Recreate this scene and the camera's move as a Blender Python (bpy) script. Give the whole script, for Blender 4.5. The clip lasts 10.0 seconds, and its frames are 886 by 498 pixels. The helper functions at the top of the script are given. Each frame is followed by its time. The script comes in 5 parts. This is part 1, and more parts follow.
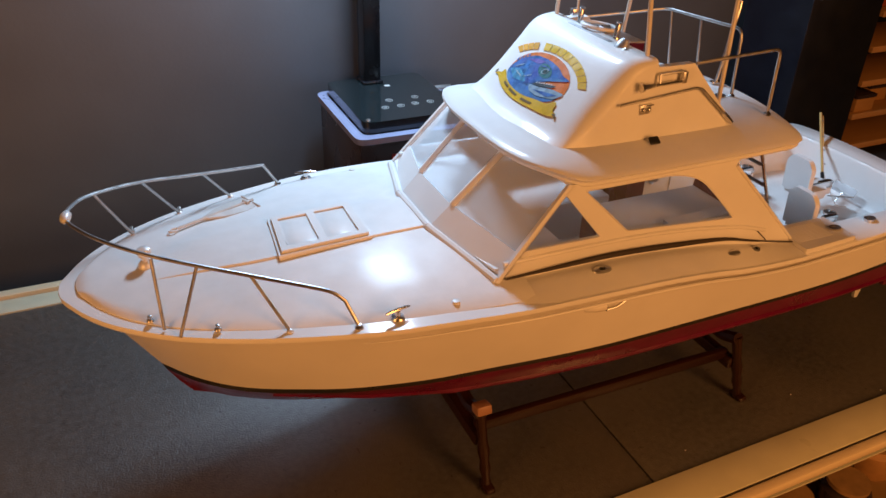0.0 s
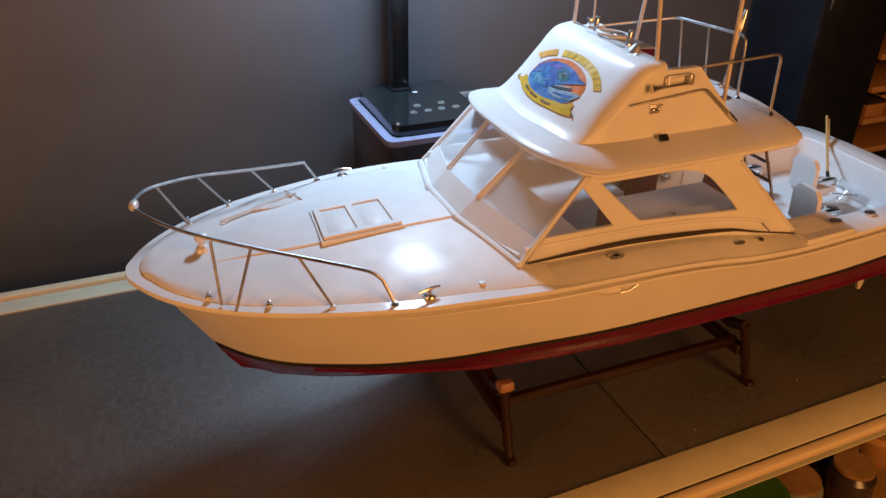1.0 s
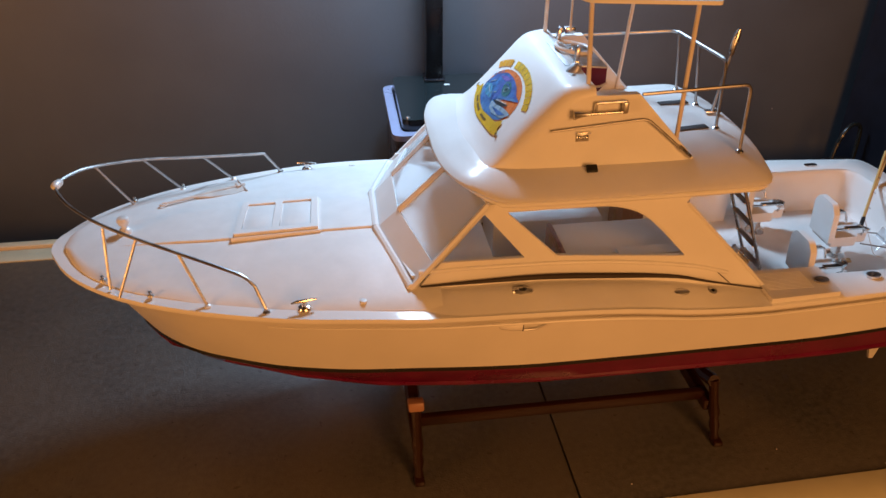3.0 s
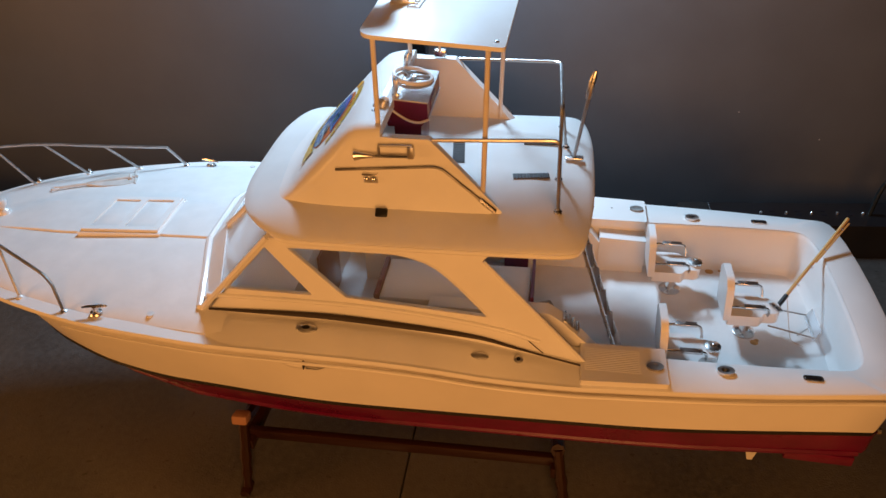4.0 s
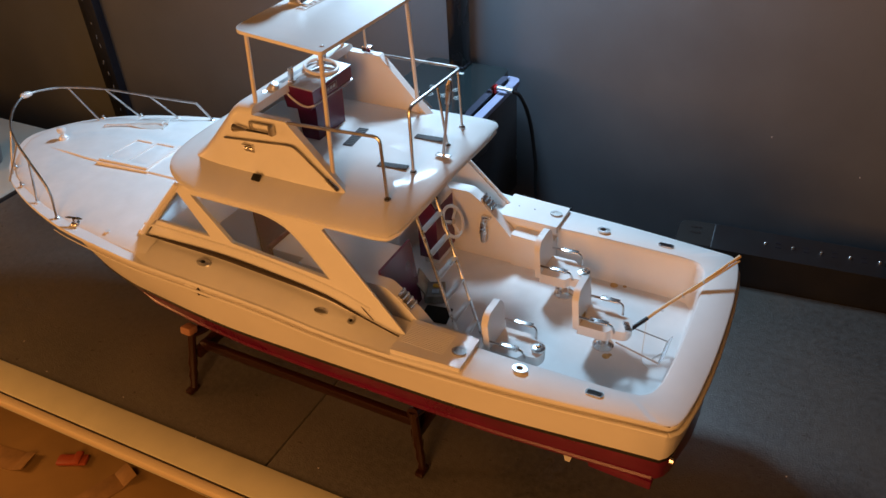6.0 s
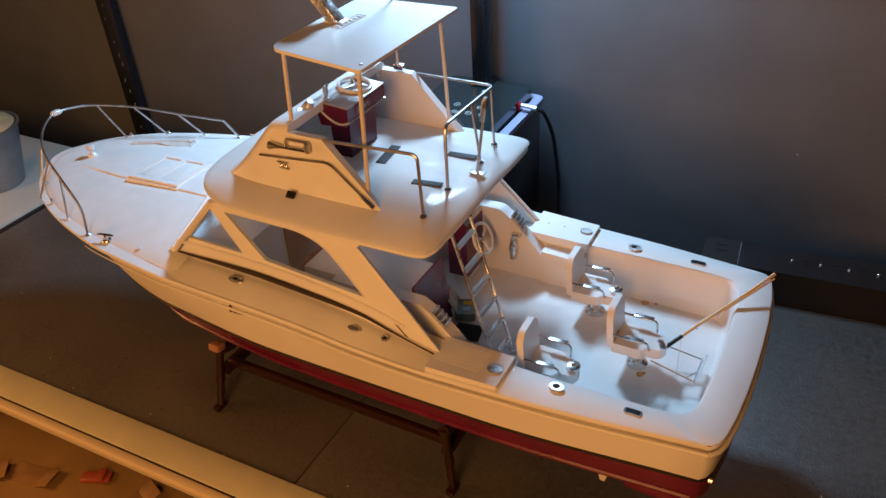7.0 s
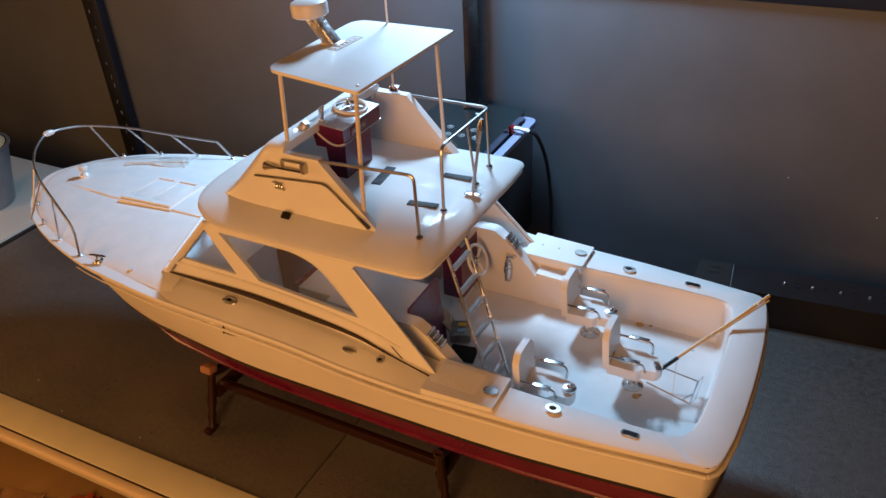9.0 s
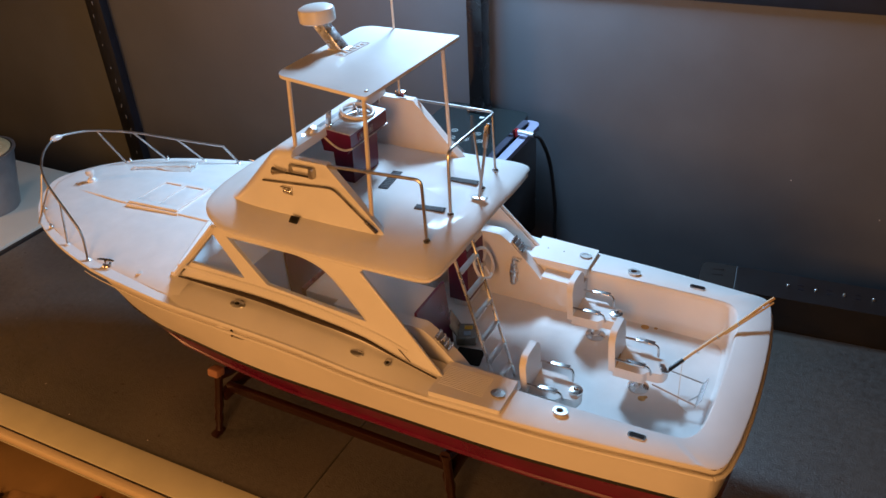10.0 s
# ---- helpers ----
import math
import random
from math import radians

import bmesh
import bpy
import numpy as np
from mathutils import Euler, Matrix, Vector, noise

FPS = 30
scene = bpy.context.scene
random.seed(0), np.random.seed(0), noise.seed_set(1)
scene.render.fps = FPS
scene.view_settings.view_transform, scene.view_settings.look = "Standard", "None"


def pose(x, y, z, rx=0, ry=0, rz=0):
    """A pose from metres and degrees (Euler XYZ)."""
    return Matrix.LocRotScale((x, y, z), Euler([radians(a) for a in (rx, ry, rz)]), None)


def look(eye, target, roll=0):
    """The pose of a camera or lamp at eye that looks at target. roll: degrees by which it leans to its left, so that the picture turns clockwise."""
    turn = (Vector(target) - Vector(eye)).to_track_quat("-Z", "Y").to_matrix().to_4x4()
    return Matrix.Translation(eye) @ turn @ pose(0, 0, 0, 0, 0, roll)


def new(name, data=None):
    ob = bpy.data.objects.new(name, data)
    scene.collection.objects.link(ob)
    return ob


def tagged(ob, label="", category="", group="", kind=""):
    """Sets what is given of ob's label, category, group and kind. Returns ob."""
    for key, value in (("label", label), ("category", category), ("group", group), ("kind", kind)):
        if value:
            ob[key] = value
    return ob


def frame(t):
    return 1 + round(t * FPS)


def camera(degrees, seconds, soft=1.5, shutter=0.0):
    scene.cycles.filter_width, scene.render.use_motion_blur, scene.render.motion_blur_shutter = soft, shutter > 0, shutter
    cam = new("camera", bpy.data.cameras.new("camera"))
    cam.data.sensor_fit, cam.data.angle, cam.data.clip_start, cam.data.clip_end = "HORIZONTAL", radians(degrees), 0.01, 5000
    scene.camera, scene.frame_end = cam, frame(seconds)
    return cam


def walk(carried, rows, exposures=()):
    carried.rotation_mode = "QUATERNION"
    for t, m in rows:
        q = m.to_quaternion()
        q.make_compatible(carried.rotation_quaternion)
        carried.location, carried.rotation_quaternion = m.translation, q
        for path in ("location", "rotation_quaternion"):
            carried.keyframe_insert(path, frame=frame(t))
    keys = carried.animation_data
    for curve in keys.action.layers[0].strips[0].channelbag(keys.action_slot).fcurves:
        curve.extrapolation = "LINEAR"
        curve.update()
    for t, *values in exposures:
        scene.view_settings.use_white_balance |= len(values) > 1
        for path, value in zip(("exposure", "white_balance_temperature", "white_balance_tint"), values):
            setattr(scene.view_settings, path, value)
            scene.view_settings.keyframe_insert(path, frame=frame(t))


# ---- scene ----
cam = camera(58.9, 10.0)
ROWS = [
    (0.0, 0.0408, -0.5247, 0.5193, 59.39, -1.60, -23.86),
    (0.5, 0.0234, -0.5601, 0.5350, 59.83, -1.27, -23.26),
    (1.0, 0.0117, -0.5769, 0.5310, 60.23, -0.94, -22.51),
    (1.5, 0.0241, -0.5773, 0.5145, 60.47, -0.55, -21.19),
    (2.0, 0.0435, -0.5761, 0.5126, 60.15, -0.26, -18.77),
    (2.2, 0.0610, -0.5760, 0.5160, 59.91, -0.09, -17.33),
    (3.3, 0.3240, -0.6020, 0.5630, 57.01, 0.34, -3.36),
    (3.5, 0.3862, -0.5938, 0.5649, 56.53, 0.96, -0.24),
    (4.0, 0.5327, -0.5413, 0.5846, 55.18, 1.24, 7.90),
    (4.5, 0.6674, -0.5152, 0.6074, 54.25, 1.65, 15.55),
    (5.0, 0.7872, -0.5117, 0.6216, 53.79, 2.10, 21.34),
    (5.5, 0.8370, -0.5083, 0.6215, 53.72, 2.70, 25.39),
    (6.0, 0.8418, -0.5125, 0.6228, 54.13, 3.17, 27.49),
    (7.5, 0.8136, -0.5300, 0.6265, 56.07, 3.24, 27.94),
    (8.0, 0.8134, -0.5366, 0.6293, 56.53, 3.03, 27.65),
    (8.5, 0.8103, -0.5351, 0.6266, 56.81, 2.92, 27.46),
    (9.0, 0.8161, -0.5254, 0.6224, 57.04, 2.85, 27.33),
    (9.5, 0.8178, -0.5229, 0.6225, 57.11, 2.90, 27.31),
    (10.0, 0.8130, -0.5309, 0.6267, 57.18, 2.99, 27.28),
]
EXPOSURES = [(0.0, -0.03, 6300, 19), (2.2, -0.03, 6250, 19), (3.5, 0.03, 6150, 15), (5.0, 0.06, 6250, 12), (7.3, 0.12, 5700, 11), (10.0, 0.12, 5650, 11)]
walk(cam, [(t, pose(x, y, z, rx, ry, rz)) for t, x, y, z, rx, ry, rz in ROWS], EXPOSURES)

# ---- world and lights ----
world = bpy.data.worlds.new("world")
world.use_nodes = True
scene.world = world
world.node_tree.nodes["Background"].inputs[0].default_value = (1.0, 0.72, 0.5, 1)
world.node_tree.nodes["Background"].inputs[1].default_value = 0.002


def area_lamp(name, m, power, colour, sx, sy):
    d = bpy.data.lights.new(name, "AREA")
    d.shape, d.size, d.size_y, d.energy, d.color = "RECTANGLE", sx, sy, power, colour
    ob = new(name, d)
    ob.matrix_world = m
    return ob


HEAD = (0.368, 0.325, 0.655)          # the desk lamp's head
area_lamp("lamp_light", look((HEAD[0], HEAD[1], HEAD[2] - 0.012), (HEAD[0] + 0.03, HEAD[1], 0)), 5.1, (0.56, 0.81, 1.0), 0.14, 0.07)
ROOM = (0.70, -1.10, 0.56)         # the warm room lamp
area_lamp("room_light", look(ROOM, (0.45, 0.0, 0.1)), 9.0, (1.0, 0.42, 0.105), 0.40, 0.70)
SIDE_LAMP = (-0.62, -0.52, 0.38)   # a second warm lamp beyond the bow
area_lamp("side_light", look(SIDE_LAMP, (-0.12, -0.18, 0.0)), 3.7, (1.0, 0.42, 0.105), 0.3, 0.3)


# ---- materials ----
def material(name, colour, rough=0.5, metal=0.0, coat=0.0, vary=0.12, scale=40.0, bump=0.0, bump_scale=300.0, rough_vary=0.1,
             second=None, second_scale=6.0, amount=0.3, coat_rough=0.22, glow=0.0, spec=0.5):
    """Principled paint with colour variation at two scales, uneven gloss and fine relief."""
    m = bpy.data.materials.new(name)
    m.use_nodes = True
    nt = m.node_tree
    b = nt.nodes["Principled BSDF"]
    tc = nt.nodes.new("ShaderNodeTexCoord")

    def tex(s, detail=4.0):
        n = nt.nodes.new("ShaderNodeTexNoise")
        n.inputs["Scale"].default_value, n.inputs["Detail"].default_value = s, detail
        nt.links.new(tc.outputs["Object"], n.inputs["Vector"])
        return n.outputs["Fac"]

    def ramp(v, lo, hi):
        n = nt.nodes.new("ShaderNodeMapRange")
        n.inputs["From Min"].default_value, n.inputs["From Max"].default_value = 0.3, 0.7
        n.inputs["To Min"].default_value, n.inputs["To Max"].default_value = lo, hi
        nt.links.new(v, n.inputs["Value"])
        return n.outputs["Result"]

    def mix(fac, a, c):
        n = nt.nodes.new("ShaderNodeMix")
        n.data_type = "RGBA"
        nt.links.new(fac, n.inputs["Factor"])
        for socket, v in ((n.inputs[6], a), (n.inputs[7], c)):
            if isinstance(v, tuple):
                socket.default_value = (*v, 1)
            else:
                nt.links.new(v, socket)
        return n.outputs[2]

    dark = tuple(c * (1 - vary) for c in colour)
    light = tuple(min(1, c * (1 + vary * 0.5)) for c in colour)
    out = mix(ramp(tex(scale), 0, 1), dark, light)
    big = second or tuple(c * (1 - vary * 0.8) for c in colour)
    out = mix(ramp(tex(second_scale, 2), 0, amount), out, big)
    nt.links.new(out, b.inputs["Base Color"])
    nt.links.new(ramp(tex(scale * 0.6), max(0.02, rough - rough_vary), min(1, rough + rough_vary)), b.inputs["Roughness"])
    b.inputs["Metallic"].default_value = metal
    b.inputs["Specular IOR Level"].default_value = spec
    b.inputs["Coat Weight"].default_value = coat
    b.inputs["Coat Roughness"].default_value = coat_rough
    if bump:
        n = nt.nodes.new("ShaderNodeBump")
        n.inputs["Strength"].default_value, n.inputs["Distance"].default_value = bump, 0.001
        nt.links.new(tex(bump_scale, 3), n.inputs["Height"])
        nt.links.new(n.outputs["Normal"], b.inputs["Normal"])
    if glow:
        # lets some light through the thin shell, added to brighten the cabin inside
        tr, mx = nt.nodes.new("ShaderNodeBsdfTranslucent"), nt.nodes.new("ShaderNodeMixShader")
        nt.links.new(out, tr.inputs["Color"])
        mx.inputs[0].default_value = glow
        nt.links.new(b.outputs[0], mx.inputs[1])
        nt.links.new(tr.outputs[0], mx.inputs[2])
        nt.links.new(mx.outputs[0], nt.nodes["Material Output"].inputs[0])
    return m


def grained(name, a, c, rough=0.45, stretch=(3, 60, 60), bump=0.15):
    """Wood with a grain along x."""
    m = bpy.data.materials.new(name)
    m.use_nodes = True
    nt = m.node_tree
    b = nt.nodes["Principled BSDF"]
    tc, mp, n1, n2 = (nt.nodes.new("ShaderNode" + k) for k in ("TexCoord", "Mapping", "TexNoise", "TexNoise"))
    mp.inputs["Scale"].default_value = stretch
    n1.inputs["Scale"].default_value, n1.inputs["Detail"].default_value = 3.0, 6.0
    n2.inputs["Scale"].default_value = 9.0
    mx = nt.nodes.new("ShaderNodeMix")
    mx.data_type = "RGBA"
    mx.inputs[6].default_value, mx.inputs[7].default_value = (*a, 1), (*c, 1)
    nt.links.new(tc.outputs["Object"], mp.inputs["Vector"])
    nt.links.new(mp.outputs["Vector"], n1.inputs["Vector"])
    nt.links.new(tc.outputs["Object"], n2.inputs["Vector"])
    ad = nt.nodes.new("ShaderNodeMath")
    ad.operation = "MULTIPLY_ADD"
    ad.inputs[1].default_value = 0.7
    nt.links.new(n1.outputs["Fac"], ad.inputs[0])
    sc = nt.nodes.new("ShaderNodeMath")
    sc.operation, sc.inputs[1].default_value = "MULTIPLY", 0.3
    nt.links.new(n2.outputs["Fac"], sc.inputs[0])
    nt.links.new(sc.outputs[0], ad.inputs[2])
    nt.links.new(ad.outputs[0], mx.inputs["Factor"])
    nt.links.new(mx.outputs[2], b.inputs["Base Color"])
    b.inputs["Roughness"].default_value = rough
    bp = nt.nodes.new("ShaderNodeBump")
    bp.inputs["Strength"].default_value, bp.inputs["Distance"].default_value = bump, 0.0006
    nt.links.new(n1.outputs["Fac"], bp.inputs["Height"])
    nt.links.new(bp.outputs["Normal"], b.inputs["Normal"])
    return m


def clear(name, colour=(0.90, 0.94, 0.97), rough=0.05, see=0.72):
    """A thin clear sheet: mostly see-through, with a little gloss and haze."""
    m = bpy.data.materials.new(name)
    m.use_nodes = True
    nt = m.node_tree
    b, out = nt.nodes["Principled BSDF"], nt.nodes["Material Output"]
    b.inputs["Base Color"].default_value = (*colour, 1)
    b.inputs["Roughness"].default_value = rough
    t = nt.nodes.new("ShaderNodeBsdfTransparent")
    t.inputs[0].default_value = (*colour, 1)
    mx = nt.nodes.new("ShaderNodeMixShader")
    mx.inputs[0].default_value = 1 - see
    nt.links.new(t.outputs[0], mx.inputs[1])
    nt.links.new(b.outputs[0], mx.inputs[2])
    nt.links.new(mx.outputs[0], out.inputs[0])
    return m


WHITE = material("white_gelcoat", (0.80, 0.795, 0.785), 0.42, coat=0.17, coat_rough=0.09, spec=0.15, vary=0.05, scale=25, bump=0.05, bump_scale=45, second=(0.745, 0.735, 0.715), second_scale=5)
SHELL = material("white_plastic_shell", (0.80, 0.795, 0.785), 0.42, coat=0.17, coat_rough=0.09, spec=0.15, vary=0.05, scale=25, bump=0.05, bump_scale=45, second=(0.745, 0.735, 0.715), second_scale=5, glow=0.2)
DECK = material("white_deck_paint", (0.78, 0.78, 0.775), 0.42, coat=0.10, coat_rough=0.16, spec=0.2, vary=0.06, scale=60, bump=0.07, bump_scale=240, second=(0.72, 0.71, 0.69), second_scale=9)
HULLW = material("hull_white", (0.80, 0.78, 0.74), 0.38, coat=0.15, vary=0.05, scale=18, bump=0.05, bump_scale=80, second=(0.76, 0.73, 0.68), second_scale=4)
RED = material("red_antifouling", (0.132, 0.0016, 0.034), 0.34, coat=0.25, vary=0.25, scale=50, bump=0.08, bump_scale=200, second=(0.10, 0.003, 0.024), second_scale=10)
BOOT = material("black_boot_stripe", (0.012, 0.011, 0.012), 0.3)
MAROON = material("maroon_paint", (0.105, 0.007, 0.045), 0.34, coat=0.25, coat_rough=0.12, vary=0.25, scale=40, second=(0.070, 0.006, 0.032))
CHROME = material("chrome", (0.72, 0.71, 0.70), 0.26, metal=1.0, vary=0.1, scale=120, rough_vary=0.06)
RAILM = material("satin_rail_metal", (0.52, 0.51, 0.50), 0.38, metal=1.0, vary=0.12, scale=200, bump=0.05)
BRIGHT = material("bright_cast_metal", (0.80, 0.80, 0.79), 0.40, metal=0.25, vary=0.1, scale=150)
STEELP = material("brushed_plate", (0.72, 0.72, 0.72), 0.36, metal=1.0, vary=0.12, scale=150)
DASHM = material("satin_dash_plate", (0.52, 0.53, 0.55), 0.5, metal=0.7, vary=0.2, scale=120)
FOIL = material("crumpled_foil", (0.66, 0.68, 0.70), 0.30, metal=0.75, vary=0.35, scale=260, bump=0.9, bump_scale=220)
TREAD = material("dark_tread", (0.05, 0.05, 0.055), 0.6, bump=0.5, bump_scale=1500)
DULLM = material("dull_metal", (0.42, 0.40, 0.38), 0.55, metal=1.0, vary=0.25, scale=150)
BLACKP = material("black_plastic", (0.009, 0.009, 0.011), 0.42, vary=0.2, bump=0.1)
GROOVE_SHADE = material("dark_groove_and_shade", (0.03, 0.02, 0.014), 0.7)
SHELF = material("black_vinyl", (0.066, 0.065, 0.063), 0.42, coat=1.0, coat_rough=0.38, vary=0.45, scale=160, bump=0.75, bump_scale=520, rough_vary=0.16, second=(0.108, 0.094, 0.078), second_scale=7, amount=0.6)
CREAM = material("cream_laminate", (0.64, 0.62, 0.44), 0.36, vary=0.08, scale=30, bump=0.05, second=(0.52, 0.47, 0.35), second_scale=5)
LIP = grained("pale_wood_lip", (0.66, 0.52, 0.32), (0.80, 0.68, 0.46), 0.32)
WALL = material("charcoal_wall", (0.090, 0.106, 0.126), 0.46, coat=0.8, coat_rough=0.47, vary=0.14, scale=14, bump=0.14, bump_scale=260, second=(0.090, 0.100, 0.118), second_scale=2.2, amount=0.6)
MAHOG = grained("mahogany_stain", (0.010, 0.003, 0.002), (0.036, 0.010, 0.006), 0.32)
STANDTOP = grained("worn_wood_block", (0.28, 0.13, 0.07), (0.42, 0.22, 0.13), 0.45)
GLOSSB = material("black_glass", (0.012, 0.018, 0.02), 0.08, coat=0.5, vary=0.1, rough_vary=0.03)
LAVEN = material("lavender_metal_rim", (0.36, 0.38, 0.56), 0.34, metal=0.3, vary=0.1)
UMBER = material("dark_brown_body", (0.055, 0.036, 0.036), 0.25, coat=0.4, vary=0.5, scale=12, second=(0.02, 0.014, 0.014), second_scale=20, amount=0.8)
POLEM = material("black_pole", (0.008, 0.009, 0.013), 0.22, coat=0.3)
NAVY = material("navy_black_panel", (0.008, 0.010, 0.018), 0.45, vary=0.3, bump=0.1)
ICON = material("pale_icon_print", (0.55, 0.58, 0.58), 0.5)
FLECK = material("chipped_paint", (0.22, 0.24, 0.26), 0.6, vary=0.5, scale=200)
BAMBOO = grained("bamboo", (0.50, 0.30, 0.09), (0.66, 0.45, 0.17), 0.4, (60, 60, 60))
SPARW = material("spar_paint", (0.72, 0.66, 0.58), 0.4, vary=0.1, scale=80)
CLEAR = clear("hazy_acetate", rough=0.25, see=0.66)
OPENP = clear("clear_acetate", rough=0.15, see=0.97)
PALE = material("pale_grey_metal_paint", (0.62, 0.60, 0.57), 0.4, vary=0.15, scale=90)
CUPW = material("white_enamel", (0.72, 0.70, 0.67), 0.4, vary=0.1)
BUCKET = material("grey_zinc", (0.30, 0.32, 0.36), 0.4, metal=0.6, vary=0.3, scale=20)
TABLE = material("white_table_laminate", (0.55, 0.58, 0.54), 0.4, vary=0.08, scale=12, second=(0.48, 0.47, 0.4), second_scale=4)
GREEN = material("green_plastic", (0.04, 0.12, 0.015), 0.4)
ORANGE = material("orange_plastic", (0.36, 0.07, 0.025), 0.45)
REDP = material("red_plastic", (0.5, 0.02, 0.02), 0.35)
FLOORM = material("brown_lower_board", (0.33, 0.20, 0.065), 0.45, vary=0.3, scale=10, second=(0.10, 0.07, 0.04), second_scale=3, bump=0.15)
WARMW = material("warm_plaster", (0.42, 0.33, 0.23), 0.8, vary=0.15, scale=6)
PAPERB = material("brown_paper", (0.30, 0.17, 0.06), 0.7, vary=0.3, scale=60)
ROOMM = material("dim_room_paint", (0.10, 0.092, 0.085), 0.8)
GOLDW = grained("golden_wood", (0.35, 0.17, 0.05), (0.55, 0.30, 0.10), 0.5)
STAIN = material("ochre_stain", (0.60, 0.38, 0.14), 0.6, vary=0.4, scale=150)
SMOKE = material("smoky_plastic", (0.22, 0.23, 0.2), 0.25, coat=0.3, vary=0.4, scale=80)
BLUE1 = material("decal_blue", (0.03, 0.13, 0.42), 0.3, coat=0.3, vary=0.5, scale=160, second=(0.12, 0.30, 0.55), second_scale=70, amount=0.9)
BLUE2 = material("decal_pale_blue", (0.30, 0.45, 0.58), 0.3, coat=0.3, vary=0.3, scale=200)
YEL = material("decal_yellow", (0.72, 0.47, 0.02), 0.3, coat=0.3, vary=0.2, scale=120, second=(0.7, 0.33, 0.02), second_scale=60)
ORG = material("decal_orange", (0.75, 0.20, 0.04), 0.3, coat=0.3, vary=0.25, scale=120)
YELO = material("decal_amber", (0.75, 0.36, 0.02), 0.3, coat=0.3, vary=0.2, scale=120)
INKB = material("decal_brown_ink", (0.16, 0.10, 0.03), 0.4)
INK = material("decal_ink", (0.02, 0.025, 0.03), 0.4)


# ---- building helpers ----
def mesh(name, verts, faces, mats, smooth=True, angle=35):
    me = bpy.data.meshes.new(name)
    me.from_pydata([tuple(v) for v in verts], [], faces)
    bm = bmesh.new()
    bm.from_mesh(me)
    bmesh.ops.recalc_face_normals(bm, faces=bm.faces)
    return finish(name, bm, mats, smooth, angle, me)


def finish(name, bm, mats, smooth=True, angle=35, me=None):
    me = me or bpy.data.meshes.new(name)
    if smooth:
        for f in bm.faces:
            f.smooth = True
        for e in bm.edges:
            if len(e.link_faces) == 2 and e.calc_face_angle(0) > radians(angle):
                e.smooth = False
    bm.to_mesh(me)
    bm.free()
    for m in (mats if isinstance(mats, (list, tuple)) else [mats]):
        me.materials.append(m)
    return me


def part(name, me, parent=None, label="", at=None):
    """Link a mesh as one object under a thing or a part."""
    ob = new(name, me)
    if parent is not None:
        ob.parent = parent
    if at is not None:
        ob.matrix_basis = at
    if label:
        ob["label"] = label
    return ob


def thing(name, label, category, at=None, group="", kind=""):
    ob = new(name)
    ob.empty_display_size = 0.02
    if at is not None:
        ob.matrix_basis = at
    return tagged(ob, label, category, group, kind)


def boxm(name, size, mat, bevel=0.0008, at=None, segments=2):
    bm = bmesh.new()
    bmesh.ops.create_cube(bm, size=1.0)
    bmesh.ops.scale(bm, vec=size, verts=bm.verts)
    if bevel:
        bmesh.ops.bevel(bm, geom=bm.edges[:], offset=min(bevel, min(size) * 0.45), segments=segments, affect="EDGES", profile=0.5)
    if at is not None:
        bmesh.ops.transform(bm, matrix=at, verts=bm.verts)
    return finish(name, bm, mat)


def span(name, lo, hi, mat, bevel=0.0008):
    """A box from one corner to the other."""
    size = [b - a for a, b in zip(lo, hi)]
    return boxm(name, size, mat, bevel, Matrix.Translation([(a + b) / 2 for a, b in zip(lo, hi)]))


def tube(name, pts, r, mat, n=8, closed=False, taper=None):
    """A round bar swept along points."""
    pts = [Vector(p) for p in pts]
    k = len(pts)
    tang = []
    for i in range(k):
        a = pts[(i - 1) % k] if (closed or i) else pts[0]
        b = pts[(i + 1) % k] if (closed or i < k - 1) else pts[-1]
        tang.append((b - a).normalized())
    nrm = tang[0].orthogonal().normalized()
    verts, faces = [], []
    for i in range(k):
        nrm = (nrm - tang[i] * nrm.dot(tang[i])).normalized()
        bi = tang[i].cross(nrm)
        rr = r * (taper[i] if taper else 1)
        for j in range(n):
            a = 2 * math.pi * j / n
            verts.append(pts[i] + (nrm * math.cos(a) + bi * math.sin(a)) * rr)
    for i in range(k if closed else k - 1):
        for j in range(n):
            i2 = (i + 1) % k
            faces.append((i * n + j, i * n + (j + 1) % n, i2 * n + (j + 1) % n, i2 * n + j))
    if not closed:
        faces.append(tuple(range(n))[::-1])
        faces.append(tuple((k - 1) * n + j for j in range(n)))
    return mesh(name, verts, faces, mat)


def lathe(name, prof, mat, n=20, at=None):
    """A turned body from (radius, height) pairs."""
    verts, faces, rows = [], [], []
    for r, z in prof:
        if r < 1e-6:
            rows.append([len(verts)])
            verts.append(Vector((0, 0, z)))
        else:
            rows.append(list(range(len(verts), len(verts) + n)))
            verts += [Vector((r * math.cos(2 * math.pi * j / n), r * math.sin(2 * math.pi * j / n), z)) for j in range(n)]
    for a, b in zip(rows, rows[1:]):
        if len(a) == 1 and len(b) == 1:
            continue
        for j in range(n):
            j2 = (j + 1) % n
            if len(a) == 1:
                faces.append((a[0], b[j], b[j2]))
            elif len(b) == 1:
                faces.append((a[j], a[j2], b[0]))
            else:
                faces.append((a[j], a[j2], b[j2], b[j]))
    for row, flip in ((rows[0], True), (rows[-1], False)):
        if len(row) > 1:
            faces.append(tuple(row[::-1] if flip else row))
    if at is not None:
        verts = [at @ v for v in verts]
    return mesh(name, verts, faces, mat)


